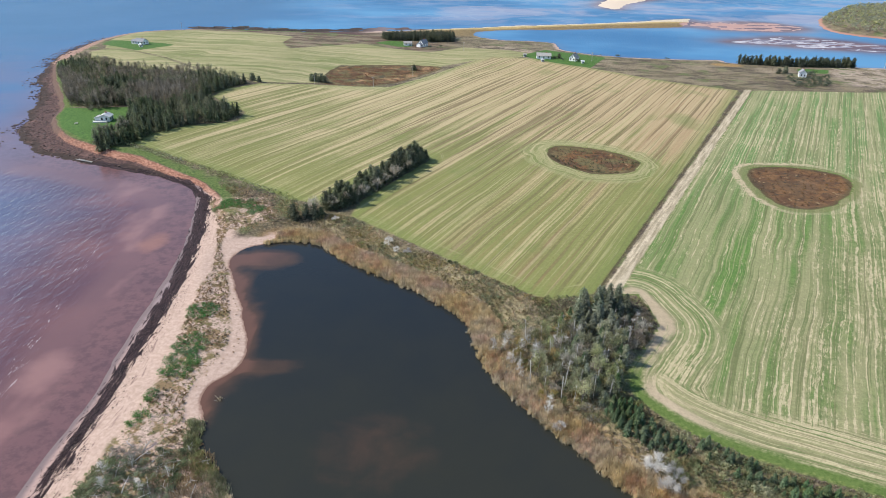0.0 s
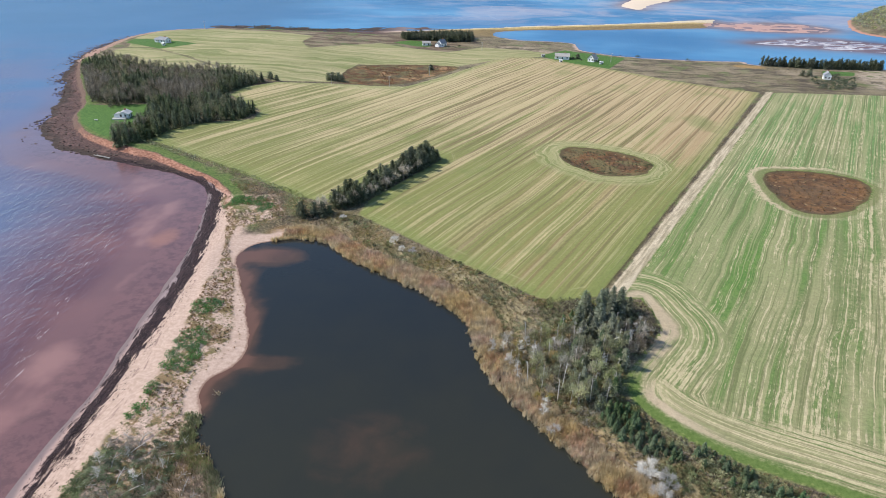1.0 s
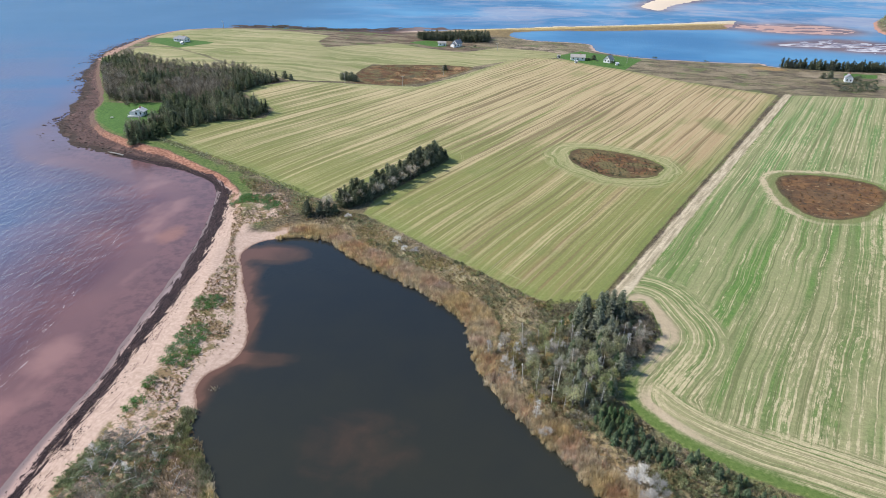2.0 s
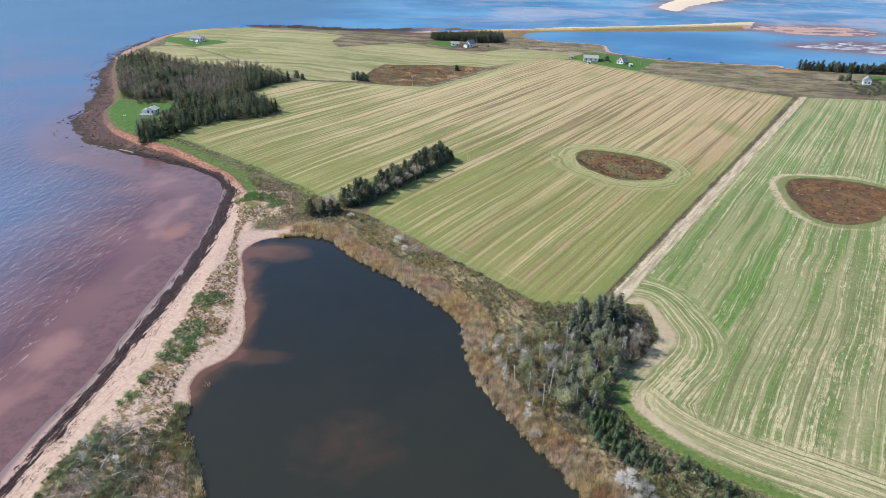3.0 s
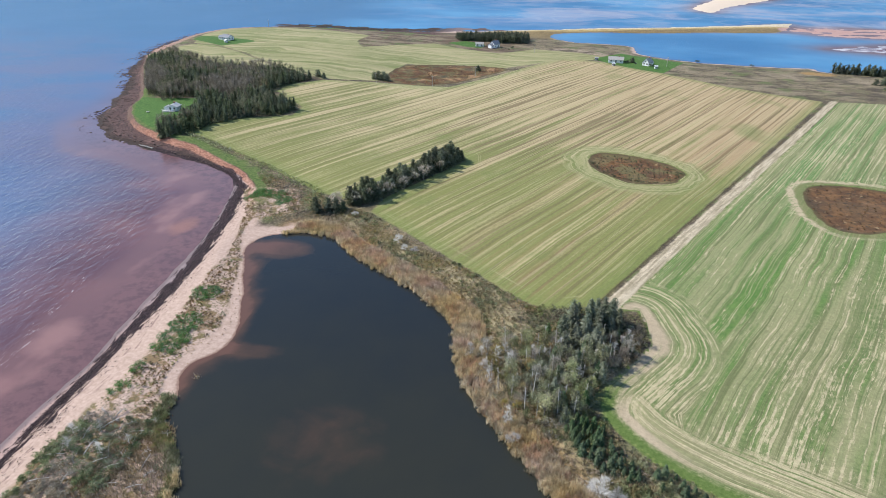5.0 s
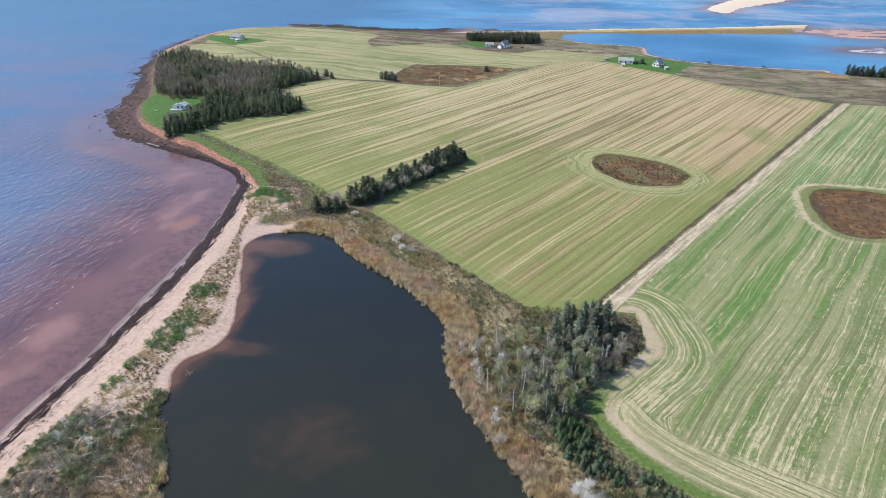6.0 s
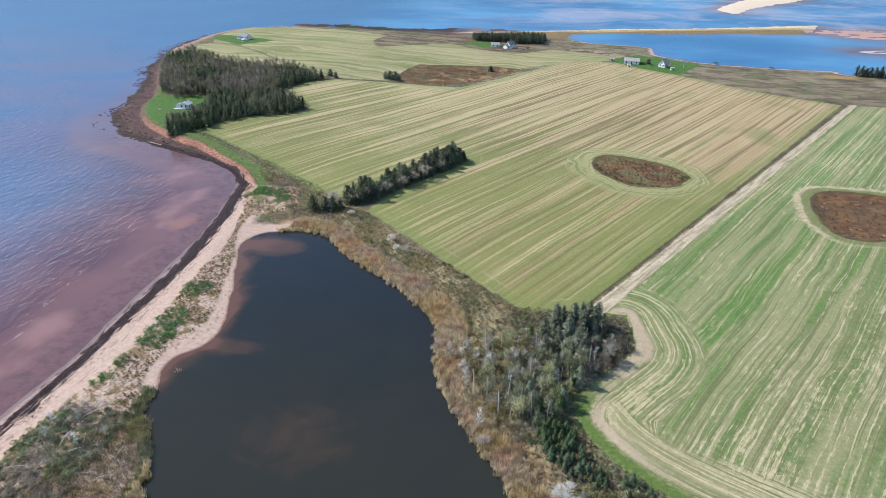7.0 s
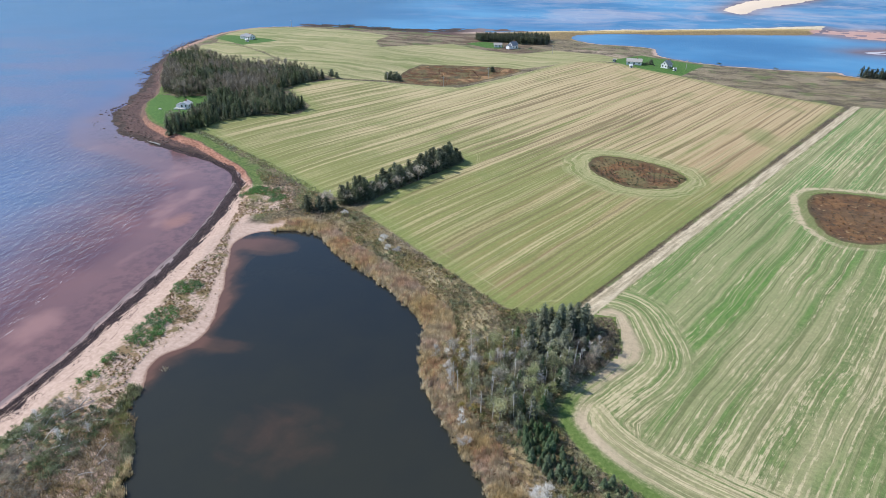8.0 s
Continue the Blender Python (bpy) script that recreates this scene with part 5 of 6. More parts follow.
def snag(seed, h=7.0):
    """A bare standing trunk with stubs of limbs."""
    rng = np.random.RandomState(seed)
    trunk, crown = Heap(), Heap()
    top = np.array([rng.normal() * 0.4, rng.normal() * 0.4, h])
    limb(trunk, (0, 0, -0.4), top, 0.15, 0.05, 6)
    for _ in range(16):
        f, ang, out = 0.3 + 0.65 * rng.rand(), rng.rand() * 6.283, 0.3 + 0.7 * rng.rand()
        limb(crown, top * f, top * f + (math.cos(ang) * out, math.sin(ang) * out, out * (rng.rand() - 0.2)), 0.05, 0.02, 4)
    return trunk, crown


snags = [tree_kind("dead_snag", snag(130 + i, 6.5 + i), M_BLEACH, M_BLEACH, "bare grey standing trunk among the grove's trees", "snags of the grove") for i in range(3)]
snag_at = scatter([(17, 134), (22, 135), (36, 139), (50, 143), (57, 141), (48, 124), (42, 112), (33, 108), (20, 122)], 2.9, 131)
plant(snags, snag_at, 132, 0.5, 0.95)


def driftwood(x, y, turn, length, thick=0.13):
    """A bleached fallen trunk with stubs of limbs."""
    root = thing("driftwood_log", "bleached fallen trunk lying in the beach scrub", "log", x, y, float(ground_at(x, y)[0]) + 0.35, turn, group="driftwood logs")
    body = Heap()
    limb(body, (-length / 2, 0, -0.15), (0, 0.1, 0.25), thick, thick * 0.8, 6)
    limb(body, (0, 0.1, 0.25), (length / 2, 0, 0.4), thick * 0.8, thick * 0.4, 6)
    part_mesh("trunk", body.mesh("trunk", M_DEAD, True), root)
    arms = Heap()
    for k in range(4):
        u = (k - 1) * length * 0.16
        limb(arms, (u, 0, 0.2), (u + 0.5, (-1) ** k * (0.6 + 0.2 * k), 0.6), thick * 0.35, thick * 0.15, 4)
    part_mesh("branches", arms.mesh("branches", M_DEAD), root)


log_rng = np.random.RandomState(140)
for x, y in scatter([(-66, 96), (-50, 96), (-45, 88), (-42, 76), (-66, 74), (-69, 84)], 3.0, 141)[:38]:
    driftwood(float(x), float(y), 180 * log_rng.rand(), 1.8 + 2.6 * log_rng.rand())
driftwood(-163, 269.5, 165, 9.0, 0.4)
plant(dead, np.array([(-66, 88), (-64, 84), (-61, 90), (-57, 84), (-53, 88)]), 142, 0.45, 0.7)

bleached = [tree_kind("bleached_tree", broadleaf(150 + i, 4.6, 2.6, 0, 1500), M_DEAD, M_DEAD, "broad bleached bare tree with dense pale twigs", "bleached trees by the pond") for i in range(2)]
plant(bleached, np.array([(45.3, 90.5), (49, 88.5), (46.3, 86)]), 152, 0.72, 0.9)
plant(bleached, np.array([(19.5, 126.5), (-14, 184), (-10, 182), (-17, 189), (-38, 207), (28, 103)]), 151, 0.35, 0.65)

row_kinds = [tree_kind("hedgerow_spruce", spruce(100 + i, (8.6, 7.0, 5.4)[i], 2.9, 10, 9, 0.6, 0.02, 560, 0.33, 0.48), M_BARK, M_SPRUCE, "dark spruce in the row between two hay fields", "spruces of the hedgerow") for i in range(3)]
ROW = [(-42, 216), (-35, 220), (-18, 253), (-6, 274), (-8, 279), (-14, 276), (-37, 232), (-44, 222)]
plant(row_kinds, scatter(ROW, 1.7, 20), 21, 0.6, 1.12)
row_base = Heap()
spread(row_base, [shrub(370 + i, 2.2, 1.7, 120, 0.26, 10).arrays() for i in range(3)], scatter(ROW, 1.7, 24, edge=-0.8), 25, 0.6, 1.1)
stuff("hedgerow_bushes", row_base, M_SPRUCE, "dark bushes below the hedgerow spruces", "shrubs")
row_grey = [tree_kind("hedgerow_tree", broadleaf(110, 6.0, 2.2, 160, 620), M_BARK, M_TWIG, "leafless grey tree in the hedgerow", "grey trees of the hedgerow")]
plant(row_grey, np.array([(-40, 217), (-36, 221), (-33, 226), (-30, 228), (-25, 236), (-22, 243), (-19, 247), (-14, 258), (-47, 212.5)]), 22, 0.8, 1.2)
plant(row_kinds, np.array([(-53, 208), (-46, 209.5), (-44, 212), (-54.5, 209.5), (-49, 210)]), 23, 0.62, 0.95)

W_SPRUCE = [spruce(200 + i, 6.6 + 0.8 * i, 2.3 + 0.15 * i, 8, 7, 0.6, 0.05, 150, 0.40, 0.46)[1].arrays() for i in range(4)]
W_GREY = []
for i in range(5):
    tr, cr = broadleaf(210 + i, 7.6 + 0.4 * i, 1.75, 110, 230, 0.26)
    cr.add(*tr.arrays())
    W_GREY.append(cr.arrays())
W_LEAF = [broadleaf(220 + i, 7.4 + 0.5 * i, 1.7, 210, 40, 0.27)[1].arrays() for i in range(4)]
wood = scatter(WOODS, 2.25, 30)
wn_ = 0.1 + 0.75 * ripple(wood[:, 0], wood[:, 1], 20, 3) + 0.20 * step(350, 300, wood[:, 1]) * step(-135, -160, wood[:, 0]) + 0.25 * np.random.RandomState(31).rand(len(wood))
rim = inside_dist(wood[:, 0], wood[:, 1], np.array(WOODS, float))
is_spruce = wn_ > 0.70
heap_s, heap_g, heap_l = Heap(), Heap(), Heap()
for part_of, low, high in ((wood[:, 1] < 400, 0.55, 1.1), (wood[:, 1] >= 400, 0.42, 0.85)):
    spread(heap_s, W_SPRUCE, wood[part_of & is_spruce], 32, low, high)
    spread(heap_g, W_GREY, wood[part_of & ~is_spruce & (wn_ < 0.55)], 33, low, high)
    spread(heap_l, W_LEAF, wood[part_of & ~is_spruce & (wn_ >= 0.55)], 34, low, high)
spread(heap_s, W_SPRUCE, scatter([(-206, 350), (-176, 350), (-162, 334), (-156, 344), (-172, 362), (-205, 360)], 2.2, 93), 94, 0.5, 0.9)
spread(heap_s, W_SPRUCE, scatter([(-166, 283), (-158, 300), (-146, 296), (-145, 287), (-156, 275)], 2.2, 35), 36, 0.6, 1.0)
rim_at = scatter(WOODS, 1.6, 37)
rim_at = rim_at[inside_dist(rim_at[:, 0], rim_at[:, 1], np.array(WOODS, float)) < 5]
W_BUSH = [shrub(320 + i, 2.2, 1.6, 60, 0.34, 0).arrays() for i in range(3)]
spread(heap_l, W_BUSH, rim_at, 38, 0.6, 1.1)
stuff("spruce_woods", heap_s, M_WOODSPRUCE, "dark spruces of the coastal woods", "woods")
stuff("bare_woods", heap_g, M_WOOD, "grey leafless trees of the coastal woods", "woods")
stuff("leafy_woods", heap_l, M_WOODLEAF, "dull green trees of the coastal woods", "woods")

far_s = Heap()
STAND = [spruce(360 + i, 6.6 + 0.4 * i, 2.6 - 0.2 * i, 7, 7, 0.45, 0.02, 120, 0.5, 0.42)[1].arrays() for i in range(4)]
spread(far_s, STAND, scatter([(-56, 616), (12, 632), (12, 603), (-12, 600), (-30, 604), (-50, 604)], 1.9, 40), 41, 0.72, 1.08)
stuff("spruce_stand", far_s, M_SPRUCE, "dense dark spruce stand behind the white house", "woods")
far_r = Heap()
spread(far_r, STAND, scatter([(252, 528), (290, 518), (340, 519), (345, 526), (290, 526), (250, 535)], 1.7, 42), 43, 0.5, 1.2)
stuff("shore_spruces", far_r, M_SPRUCE, "line of dark spruces along the lagoon shore", "woods")
head_heap, head_leaf = Heap(), Heap()
hp = scatter(np.array([(482, 828), (455, 757), (457, 720), (480, 694), (560, 648), (690, 648), (690, 990), (601, 967), (508, 858)]), 4.8, 44)
FAR_TREE = [shrub(340 + i, 7.0, 3.0, 40, 0.85, 0).arrays() for i in range(4)]
spread(head_heap, FAR_TREE, hp[::2], 45, 0.6, 1.0)
spread(head_leaf, FAR_TREE, hp[1::2], 46, 0.6, 1.0)
stuff("headland_spruces", head_heap, M_LICHEN, "dark spruces on the red-shored headland", "woods")
stuff("headland_trees", head_leaf, M_SHRUB, "green woods on the red-shored headland", "woods")
lone = [tree_kind("field_spruce", spruce(120, 7.0, 3.6, 8, 8, 0.4, 0.02, 300, 0.55, 0.42), M_BARK, M_SPRUCE, "lone spruce beside the brown bog", "lone spruces")]
plant(lone, np.array([(-84, 427), (-82, 431), (-86, 431), (-79, 427), (-88, 428), (-20, 475), (-121, 417), (-126, 420), (99, 532), (262, 486), (268, 488)]), 47, 0.55, 0.85)

# ---- reeds, brush and dune plants ----
TUFT = [shrub(330 + i, 0.9, 0.8, 34, 0.17, 8).arrays() for i in range(5)]
LOW = [shrub(300 + i, 1.2, 1.1, 90, 0.16, 14).arrays() for i in range(4)]
BUSHY = [shrub(310 + i, 1.9, 1.4, 170, 0.19, 20).arrays() for i in range(4)]
rng = np.random.RandomState(50)
pts = rng.rand(90000, 2) * (150, 145) + (-66, 62)
pd = -inside_dist(pts[:, 0], pts[:, 1], POND_RING)
belt = (pd > -0.9 + 1.9 * ripple(pts[:, 0], pts[:, 1], 2.0, 15)) & (pd < 5.5 + 3.5 * ripple(pts[:, 0], pts[:, 1], 12, 9)) & ((pts[:, 0] > -42) | (pts[:, 1] > 194)) & (pts[:, 0] > np.where(pts[:, 1] > 185, -57, -64))
east = belt & ~((pts[:, 0] < -38) & (pts[:, 1] < 150))
reeds = Heap()
reed_at = pts[east]
rust_patch = ripple(reed_at[:, 0], reed_at[:, 1], 4, 20) + 0.7 * rng.rand(len(reed_at)) > 0.85
reeds.add(*blades(reed_at[~rust_patch], 51, 1.6, 0.20, 0.034, 15, 0.3))
rust_reeds = Heap()
rust_reeds.add(*blades(reed_at[rust_patch], 97, 1.5, 0.20, 0.034, 15, 0.3))
stuff("rust_reeds", rust_reeds, M_REED_R, "rust-brown reeds among the tan reed bed", "reeds")
edge_line = POND_RING[(POND_RING[:, 1] > 60) & ((POND_RING[:, 0] > -40) | (POND_RING[:, 1] > 190))]
walk_along = [a + (b - a) * t for a, b in zip(edge_line[:-1], edge_line[1:]) if np.hypot(*(b - a)) < 12 for t in np.arange(0, 1, 0.9 / max(np.hypot(*(b - a)), 0.9))]
tuss = np.array(walk_along)
tuss = np.vstack([tuss + rng.normal(size=tuss.shape) * 0.45, [(-50.5, 111.5)]])
reeds.add(*blades(tuss, 87, 1.5, 0.30, 0.05, 46, 0.34))
stuff("reed_bed", reeds, M_REED, "tan and rust reeds along the pond's edge", "reeds")
rushes = Heap()
fringe = ((pts[:, 1] < 150) | (pts[:, 0] > -56)) & (pd > 0.1) & (pd < 1.4 + 2.4 * ripple(pts[:, 0], pts[:, 1], 5, 23)) & (pts[:, 0] < -30) & ((pts[:, 1] < 104) | ((pts[:, 1] > 186) & (pts[:, 0] < -46)))
rushes.add(*blades(pts[fringe], 52, 1.0, 0.35, 0.05, 11))
stuff("green_rushes", rushes, M_REED_G, "olive green rushes at the pond's edge", "reeds")
marsh = np.vstack([scatter([(-58, 205), (-47, 214), (-34, 211), (1, 181), (17, 167), (27, 158), (34, 154), (32, 146), (20, 139), (14, 150), (-6, 171), (-30, 190), (-45, 202)], 0.8, 53),
                   scatter([(44, 118), (47, 111), (52, 104), (60, 97), (75, 88), (95, 78), (80, 70), (60, 76), (46, 88), (34, 100), (33, 106)], 0.8, 54),
                   scatter([(-92, 245), (-60, 225), (-48, 218), (-52, 208), (-62, 206), (-78, 224), (-92, 240)], 0.9, 55)])
md = rng.rand(len(marsh)) * 0.5 + ripple(marsh[:, 0], marsh[:, 1], 9, 11) + 0.3 * (marsh[:, 1] < 118)
brush, olive = Heap(), Heap()
spread(brush, TUFT, marsh[(md < 1.0) & (md > 0.70)], 56, 0.6, 1.3)
pale = Heap()
spread(pale, TUFT, marsh[md <= 0.76], 84, 0.5, 1.1)
stuff("straw_tufts", pale, M_REED, "pale straw-coloured tufts in the marsh", "grass")
spread(olive, TUFT, marsh[md >= 1.0], 57, 0.6, 1.4)
spread(olive, BUSHY, marsh[(md > 1.05) & (rng.rand(len(marsh)) < 0.2)], 75, 0.5, 0.9)
stuff("brown_brush", brush, M_BRUSH, "rust-brown low brush between pond and fields", "brush")
stuff("olive_brush", olive, M_SHRUB, "olive green low brush between pond and fields", "brush")
strip = scatter([(46, 113), (52, 105.5), (59, 99.5), (74, 90), (92, 82), (94, 72), (74, 76), (58, 84), (48, 93), (42, 104)], 0.75, 98)
sd = ripple(strip[:, 0], strip[:, 1], 5, 21) + 0.4 * rng.rand(len(strip))
for name, pick, kinds_, mat, label in (("verge_brush", sd < 0.62, TUFT, M_SHRUB, "olive green brush between the young spruces"), ("verge_scrub", (sd >= 0.62) & (sd < 0.82), TUFT, M_BRUSH, "brown scrub between the young spruces"),
                                       ("verge_bushes", sd > 1.0, BUSHY, M_LEAF, "green bushes along the field's verge"), ("verge_grass", (sd >= 0.8) & (sd <= 1.0), TUFT, M_MAROON, "dark brown stems along the field's verge")):
    verge_heap = Heap()
    spread(verge_heap, kinds_, strip[pick], 99, 0.5, 1.0)
    stuff(name, verge_heap, mat, label, "brush")
under = scatter(GROVE, 1.15, 58)
grove_under = Heap()
spread(grove_under, BUSHY, under[::3], 59, 0.5, 1.0)
rusty = Heap()
spread(rusty, BUSHY, under[2::3], 86, 0.4, 0.8)
stuff("rusty_brush", rusty, M_BRUSH, "brown brush below the grove's trees", "brush")
stuff("grove_undergrowth", grove_under, M_SHRUB, "dense green undergrowth below the grove's trees", "shrubs")
grove_twig = Heap()
spread(grove_twig, BUSHY, under[1::6], 60, 0.6, 1.1)
pale_under = Heap()
spread(pale_under, TUFT, scatter(GROVE, 0.95, 64), 69, 0.6, 1.3)
stuff("grove_straw", pale_under, M_REED, "tan dry stems below the grove's trees", "grass")
corner = scatter([(30, 156), (36, 157), (46, 156.5), (48, 152), (40, 143), (33, 141), (28, 150)], 0.8, 154)
corner = np.vstack([corner, scatter([(51, 154), (56, 157.5), (61, 155), (62, 146), (61, 140), (57, 141), (54, 149)], 0.8, 156)])
corner_heap = Heap()
spread(corner_heap, TUFT, corner, 155, 0.6, 1.2)
stuff("corner_brush", corner_heap, M_SHRUB, "olive brush at the hay field's corner", "brush")
light_green = Heap()
spread(light_green, BUSHY, under[4::6], 88, 0.6, 1.1)
stuff("grove_bushes", light_green, M_LEAF, "light green bushes between the grove's trees", "shrubs")
stuff("grove_brush", grove_twig, M_TWIG, "tangled grey brush below the grove's trees", "brush")

dune_at = scatter(DUNE, 0.72, 61, 90000)
dune_at = dune_at[(dune_at[:, 1] > 58) & (dune_at[:, 1] < 226)]
dn = ripple(dune_at[:, 0], dune_at[:, 1], 8, 12) + 0.25 * rng.rand(len(dune_at))
south = dune_at[:, 1] < 95
tufts = Heap()
spread(tufts, TUFT, dune_at[(dn < 0.72) & ~south], 62, 0.35, 0.85)
mossy = Heap()
spread(mossy, TUFT, dune_at[(dn >= 0.60) & (dn < 0.85) & ~south], 85, 0.3, 0.7)
stuff("dune_herbs", mossy, M_SHRUB, "low olive green plants on the dune", "dune plants")
stuff("dune_grass", tufts, M_DUNE, "brown dry plants on the sandy dune strip", "dune plants")
GREEN_SPOTS = ((-66, 124, 6.5), (-64.5, 131, 5.5), (-66.5, 147, 4.5), (-67, 112, 2.5), (-66, 104, 2.5), (-82, 219, 8), (-75, 222, 7), (-84, 232, 7), (-70, 216, 5))
gm = np.min([np.hypot(dune_at[:, 0] - a, dune_at[:, 1] - b) / r for a, b, r in GREEN_SPOTS], 0) + 0.4 * ripple(dune_at[:, 0], dune_at[:, 1], 3, 13)
greens = Heap()
gm = gm + np.where(dune_at[:, 1] > 200, 0.9 * ripple(dune_at[:, 0], dune_at[:, 1], 4, 22), 0)
spread(greens, LOW, dune_at[gm < 1.15], 63, 0.5, 0.95)
stuff("dune_bushes", greens, M_BRIGHT, "bright green low bushes on the dune", "shrubs")
bank_plants = Heap()
spread(bank_plants, TUFT, scatter([(-69, 178), (-62.5, 163), (-57, 150), (-52.5, 139), (-52, 130), (-55, 122), (-56, 112), (-60, 113), (-60, 122), (-57, 131), (-57, 139), (-61, 150), (-66, 163)], 1.5, 157), 158, 0.2, 0.5)
spread(bank_plants, TUFT, scatter([(-76, 200), (-70, 198.5), (-59, 200), (-56, 206), (-66, 206)], 0.95, 159), 160, 0.3, 0.8)
stuff("bank_herbs", bank_plants, M_DUNE, "small brown plants scattered on the sandy bank", "dune plants")
scrub = Heap()
thinned = rng.rand(len(dune_at)) < 0.75
spread(scrub, BUSHY, dune_at[south & thinned & (dune_at[:, 0] < -51) & (dn < 0.78)], 64, 0.4, 0.9)
stuff("dune_scrub", scrub, M_SCRUB, "dense green scrub at the beach's back", "shrubs")
tangle = Heap()
spread(tangle, BUSHY, dune_at[south & thinned & (dune_at[:, 0] < -50) & (dn >= 0.80)], 65, 0.4, 0.8)
straw_bed = Heap()
straw_bed.add(*blades(dune_at[south & (dune_at[:, 0] > -57) & (dn > 0.2)], 81, 1.1, 0.4, 0.05, 15, 0.45))
stuff("straw_grass", straw_bed, M_REED, "tan dry grass between the scrub and the pond", "grass")
stuff("dune_tangle", tangle, M_TWIG, "grey leafless tangle among the scrub", "brush")

bank_at = scatter([(-56, 102), (-50, 101), (-43, 89), (-39, 80), (-36, 62), (-44, 62), (-46, 84), (-52, 95)], 2.3, 76)
bank_bush = Heap()
spread(bank_bush, BUSHY, bank_at, 77, 0.3, 0.6)
stuff("bank_shrubs", bank_bush, M_LEAF, "olive green shrubs along the pond's sandy bank", "shrubs")
yard = Heap()
spread(yard, BUSHY, np.vstack([scatter([(262, 474), (268, 466), (282, 474), (300, 482), (286, 456), (274, 443), (255, 444)], 2.6, 78), scatter([(279, 486), (284, 492), (292, 492), (286, 481)], 2.0, 92), np.array([(283, 480), (286, 479), (268, 478), (265, 476), (95, 530), (96, 532), (101, 524), (154, 556), (141, 561), (197, 549), (195, 550), (-12, 572), (-9, 570), (-6, 572), (0, 574), (-3, 568), (88, 531), (91, 533), (93, 531), (96, 534), (112, 519)])]), 79, 0.7, 1.5)
stuff("garden_bushes", yard, M_SPRUCE, "dark bushes about the white houses", "shrubs")

belt_r = np.vstack([scatter([(120, 500), (142, 548), (245, 530), (370, 508), (330, 440), (212, 440), (182, 446)], 3.2, 66),                    scatter([(-40, 598), (20, 596), (40, 585), (15, 580), (-10, 560), (-30, 575)], 2.6, 68), scatter([(-135, 590), (-60, 620), (-60, 590), (-128, 545)], 2.8, 69)])
heath = Heap()
spread(heath, TUFT, belt_r[ripple(belt_r[:, 0], belt_r[:, 1], 18, 18) > 0.45], 70, 0.25, 0.7)
stuff("heath_shrubs", heath, M_BRUSH, "brown shrubs on the rough land by the lagoon", "brush")
strand_heap = Heap()
strand = scatter([(-255, 667), (-200, 661), (-110, 660), (-130, 672), (-204, 680)], 3.0, 95)
spread(strand_heap, TUFT, strand[ripple(strand[:, 0], strand[:, 1], 14, 17) > 0.45], 96, 0.8, 2.2)
stuff("strand_bushes", strand_heap, M_SPRUCE, "dark low bushes on the northern tidal strand", "shrubs")
bog_heap = Heap()
bog_at = scatter(BOG, 1.5, 67, edge=1.0)
spread(bog_heap, TUFT, bog_at[ripple(bog_at[:, 0], bog_at[:, 1], 9, 24) > 0.5], 90, 0.4, 1.1)
stuff("bog_brush", bog_heap, M_RUST, "rust-brown brush over the far bog", "brush")
oval_at = np.vstack([scatter(OVAL_A, 1.6, 71, edge=0.5), scatter(OVAL_B, 2.6, 72, edge=0.5)])
oval_heap = Heap()
o_in = np.maximum(inside_dist(oval_at[:, 0], oval_at[:, 1], np.array(OVAL_A, float)), inside_dist(oval_at[:, 0], oval_at[:, 1], np.array(OVAL_B, float)))
o_rim = (o_in < 2.6) & (oval_at[:, 0] < 110)
mossy_in = ~o_rim & (oval_at[:, 0] < 110) & (ripple(oval_at[:, 0], oval_at[:, 1], 6, 16) > 0.55)
spread(oval_heap, TUFT, oval_at[~o_rim & ~mossy_in], 73, 0.4, 1.0)
rim_heap = Heap()
spread(rim_heap, LOW, oval_at[o_rim & (oval_at[:, 1] < 285)], 89, 0.5, 1.1)
spread(rim_heap, TUFT, oval_at[mossy_in], 91, 0.4, 1.0)
stuff("hollow_rim", rim_heap, M_WOODSPRUCE, "dark olive bushes round the wet hollow", "shrubs")
stuff("hollow_brush", oval_heap, M_RUST, "rust-brown brush filling the wet field hollows", "brush")
line = np.linspace((47.5, 157.5), (211, 432), 620) + rng.normal(size=(620, 2)) * 0.3 + (-0.1, 0.3)
hedge = Heap()
spread(hedge, TUFT, line, 74, 0.15, 0.38)
stuff("track_verge", hedge, M_BRUSH, "dark weedy verge between the track and the field", "verge")

rim_hedge = Heap()
spread(rim_hedge, TUFT, scatter([(-150, 287), (-148, 281), (-92, 247), (-58, 222), (-55, 226), (-92, 253)], 1.0, 82), 83, 0.5, 1.3)
stuff("cliff_hedge", rim_hedge, M_SHRUB, "low green and brown hedge above the red bluff", "hedge")

# ---- shore: wrack and stones ----
mid_line = smooth_line([((a[0] + b[0]) / 2, (a[1] + b[1]) / 2) for a, b in zip(WEED_OUT[1:], WEED_IN[::-1][1:])], closed=False, steps=40)
wr = np.repeat(mid_line, 11, 0) + rng.normal(size=(len(mid_line) * 11, 2)) * 1.1
high = np.repeat(mid_line, 3, 0) + (3.6, 0) + rng.normal(size=(len(mid_line) * 3, 2)) * (0.55, 0.5)
wr = np.vstack([wr, high[ripple(high[:, 0], high[:, 1], 5, 19) > 0.45]])
wr = wr[(wr[:, 1] > 70) & (wr[:, 1] < 262)]
wrack = Heap()
c = np.c_[wr, ground_at(wr[:, 0], wr[:, 1]) + 0.06]
leaves(wrack, rng, c, 0.19, 0.6)
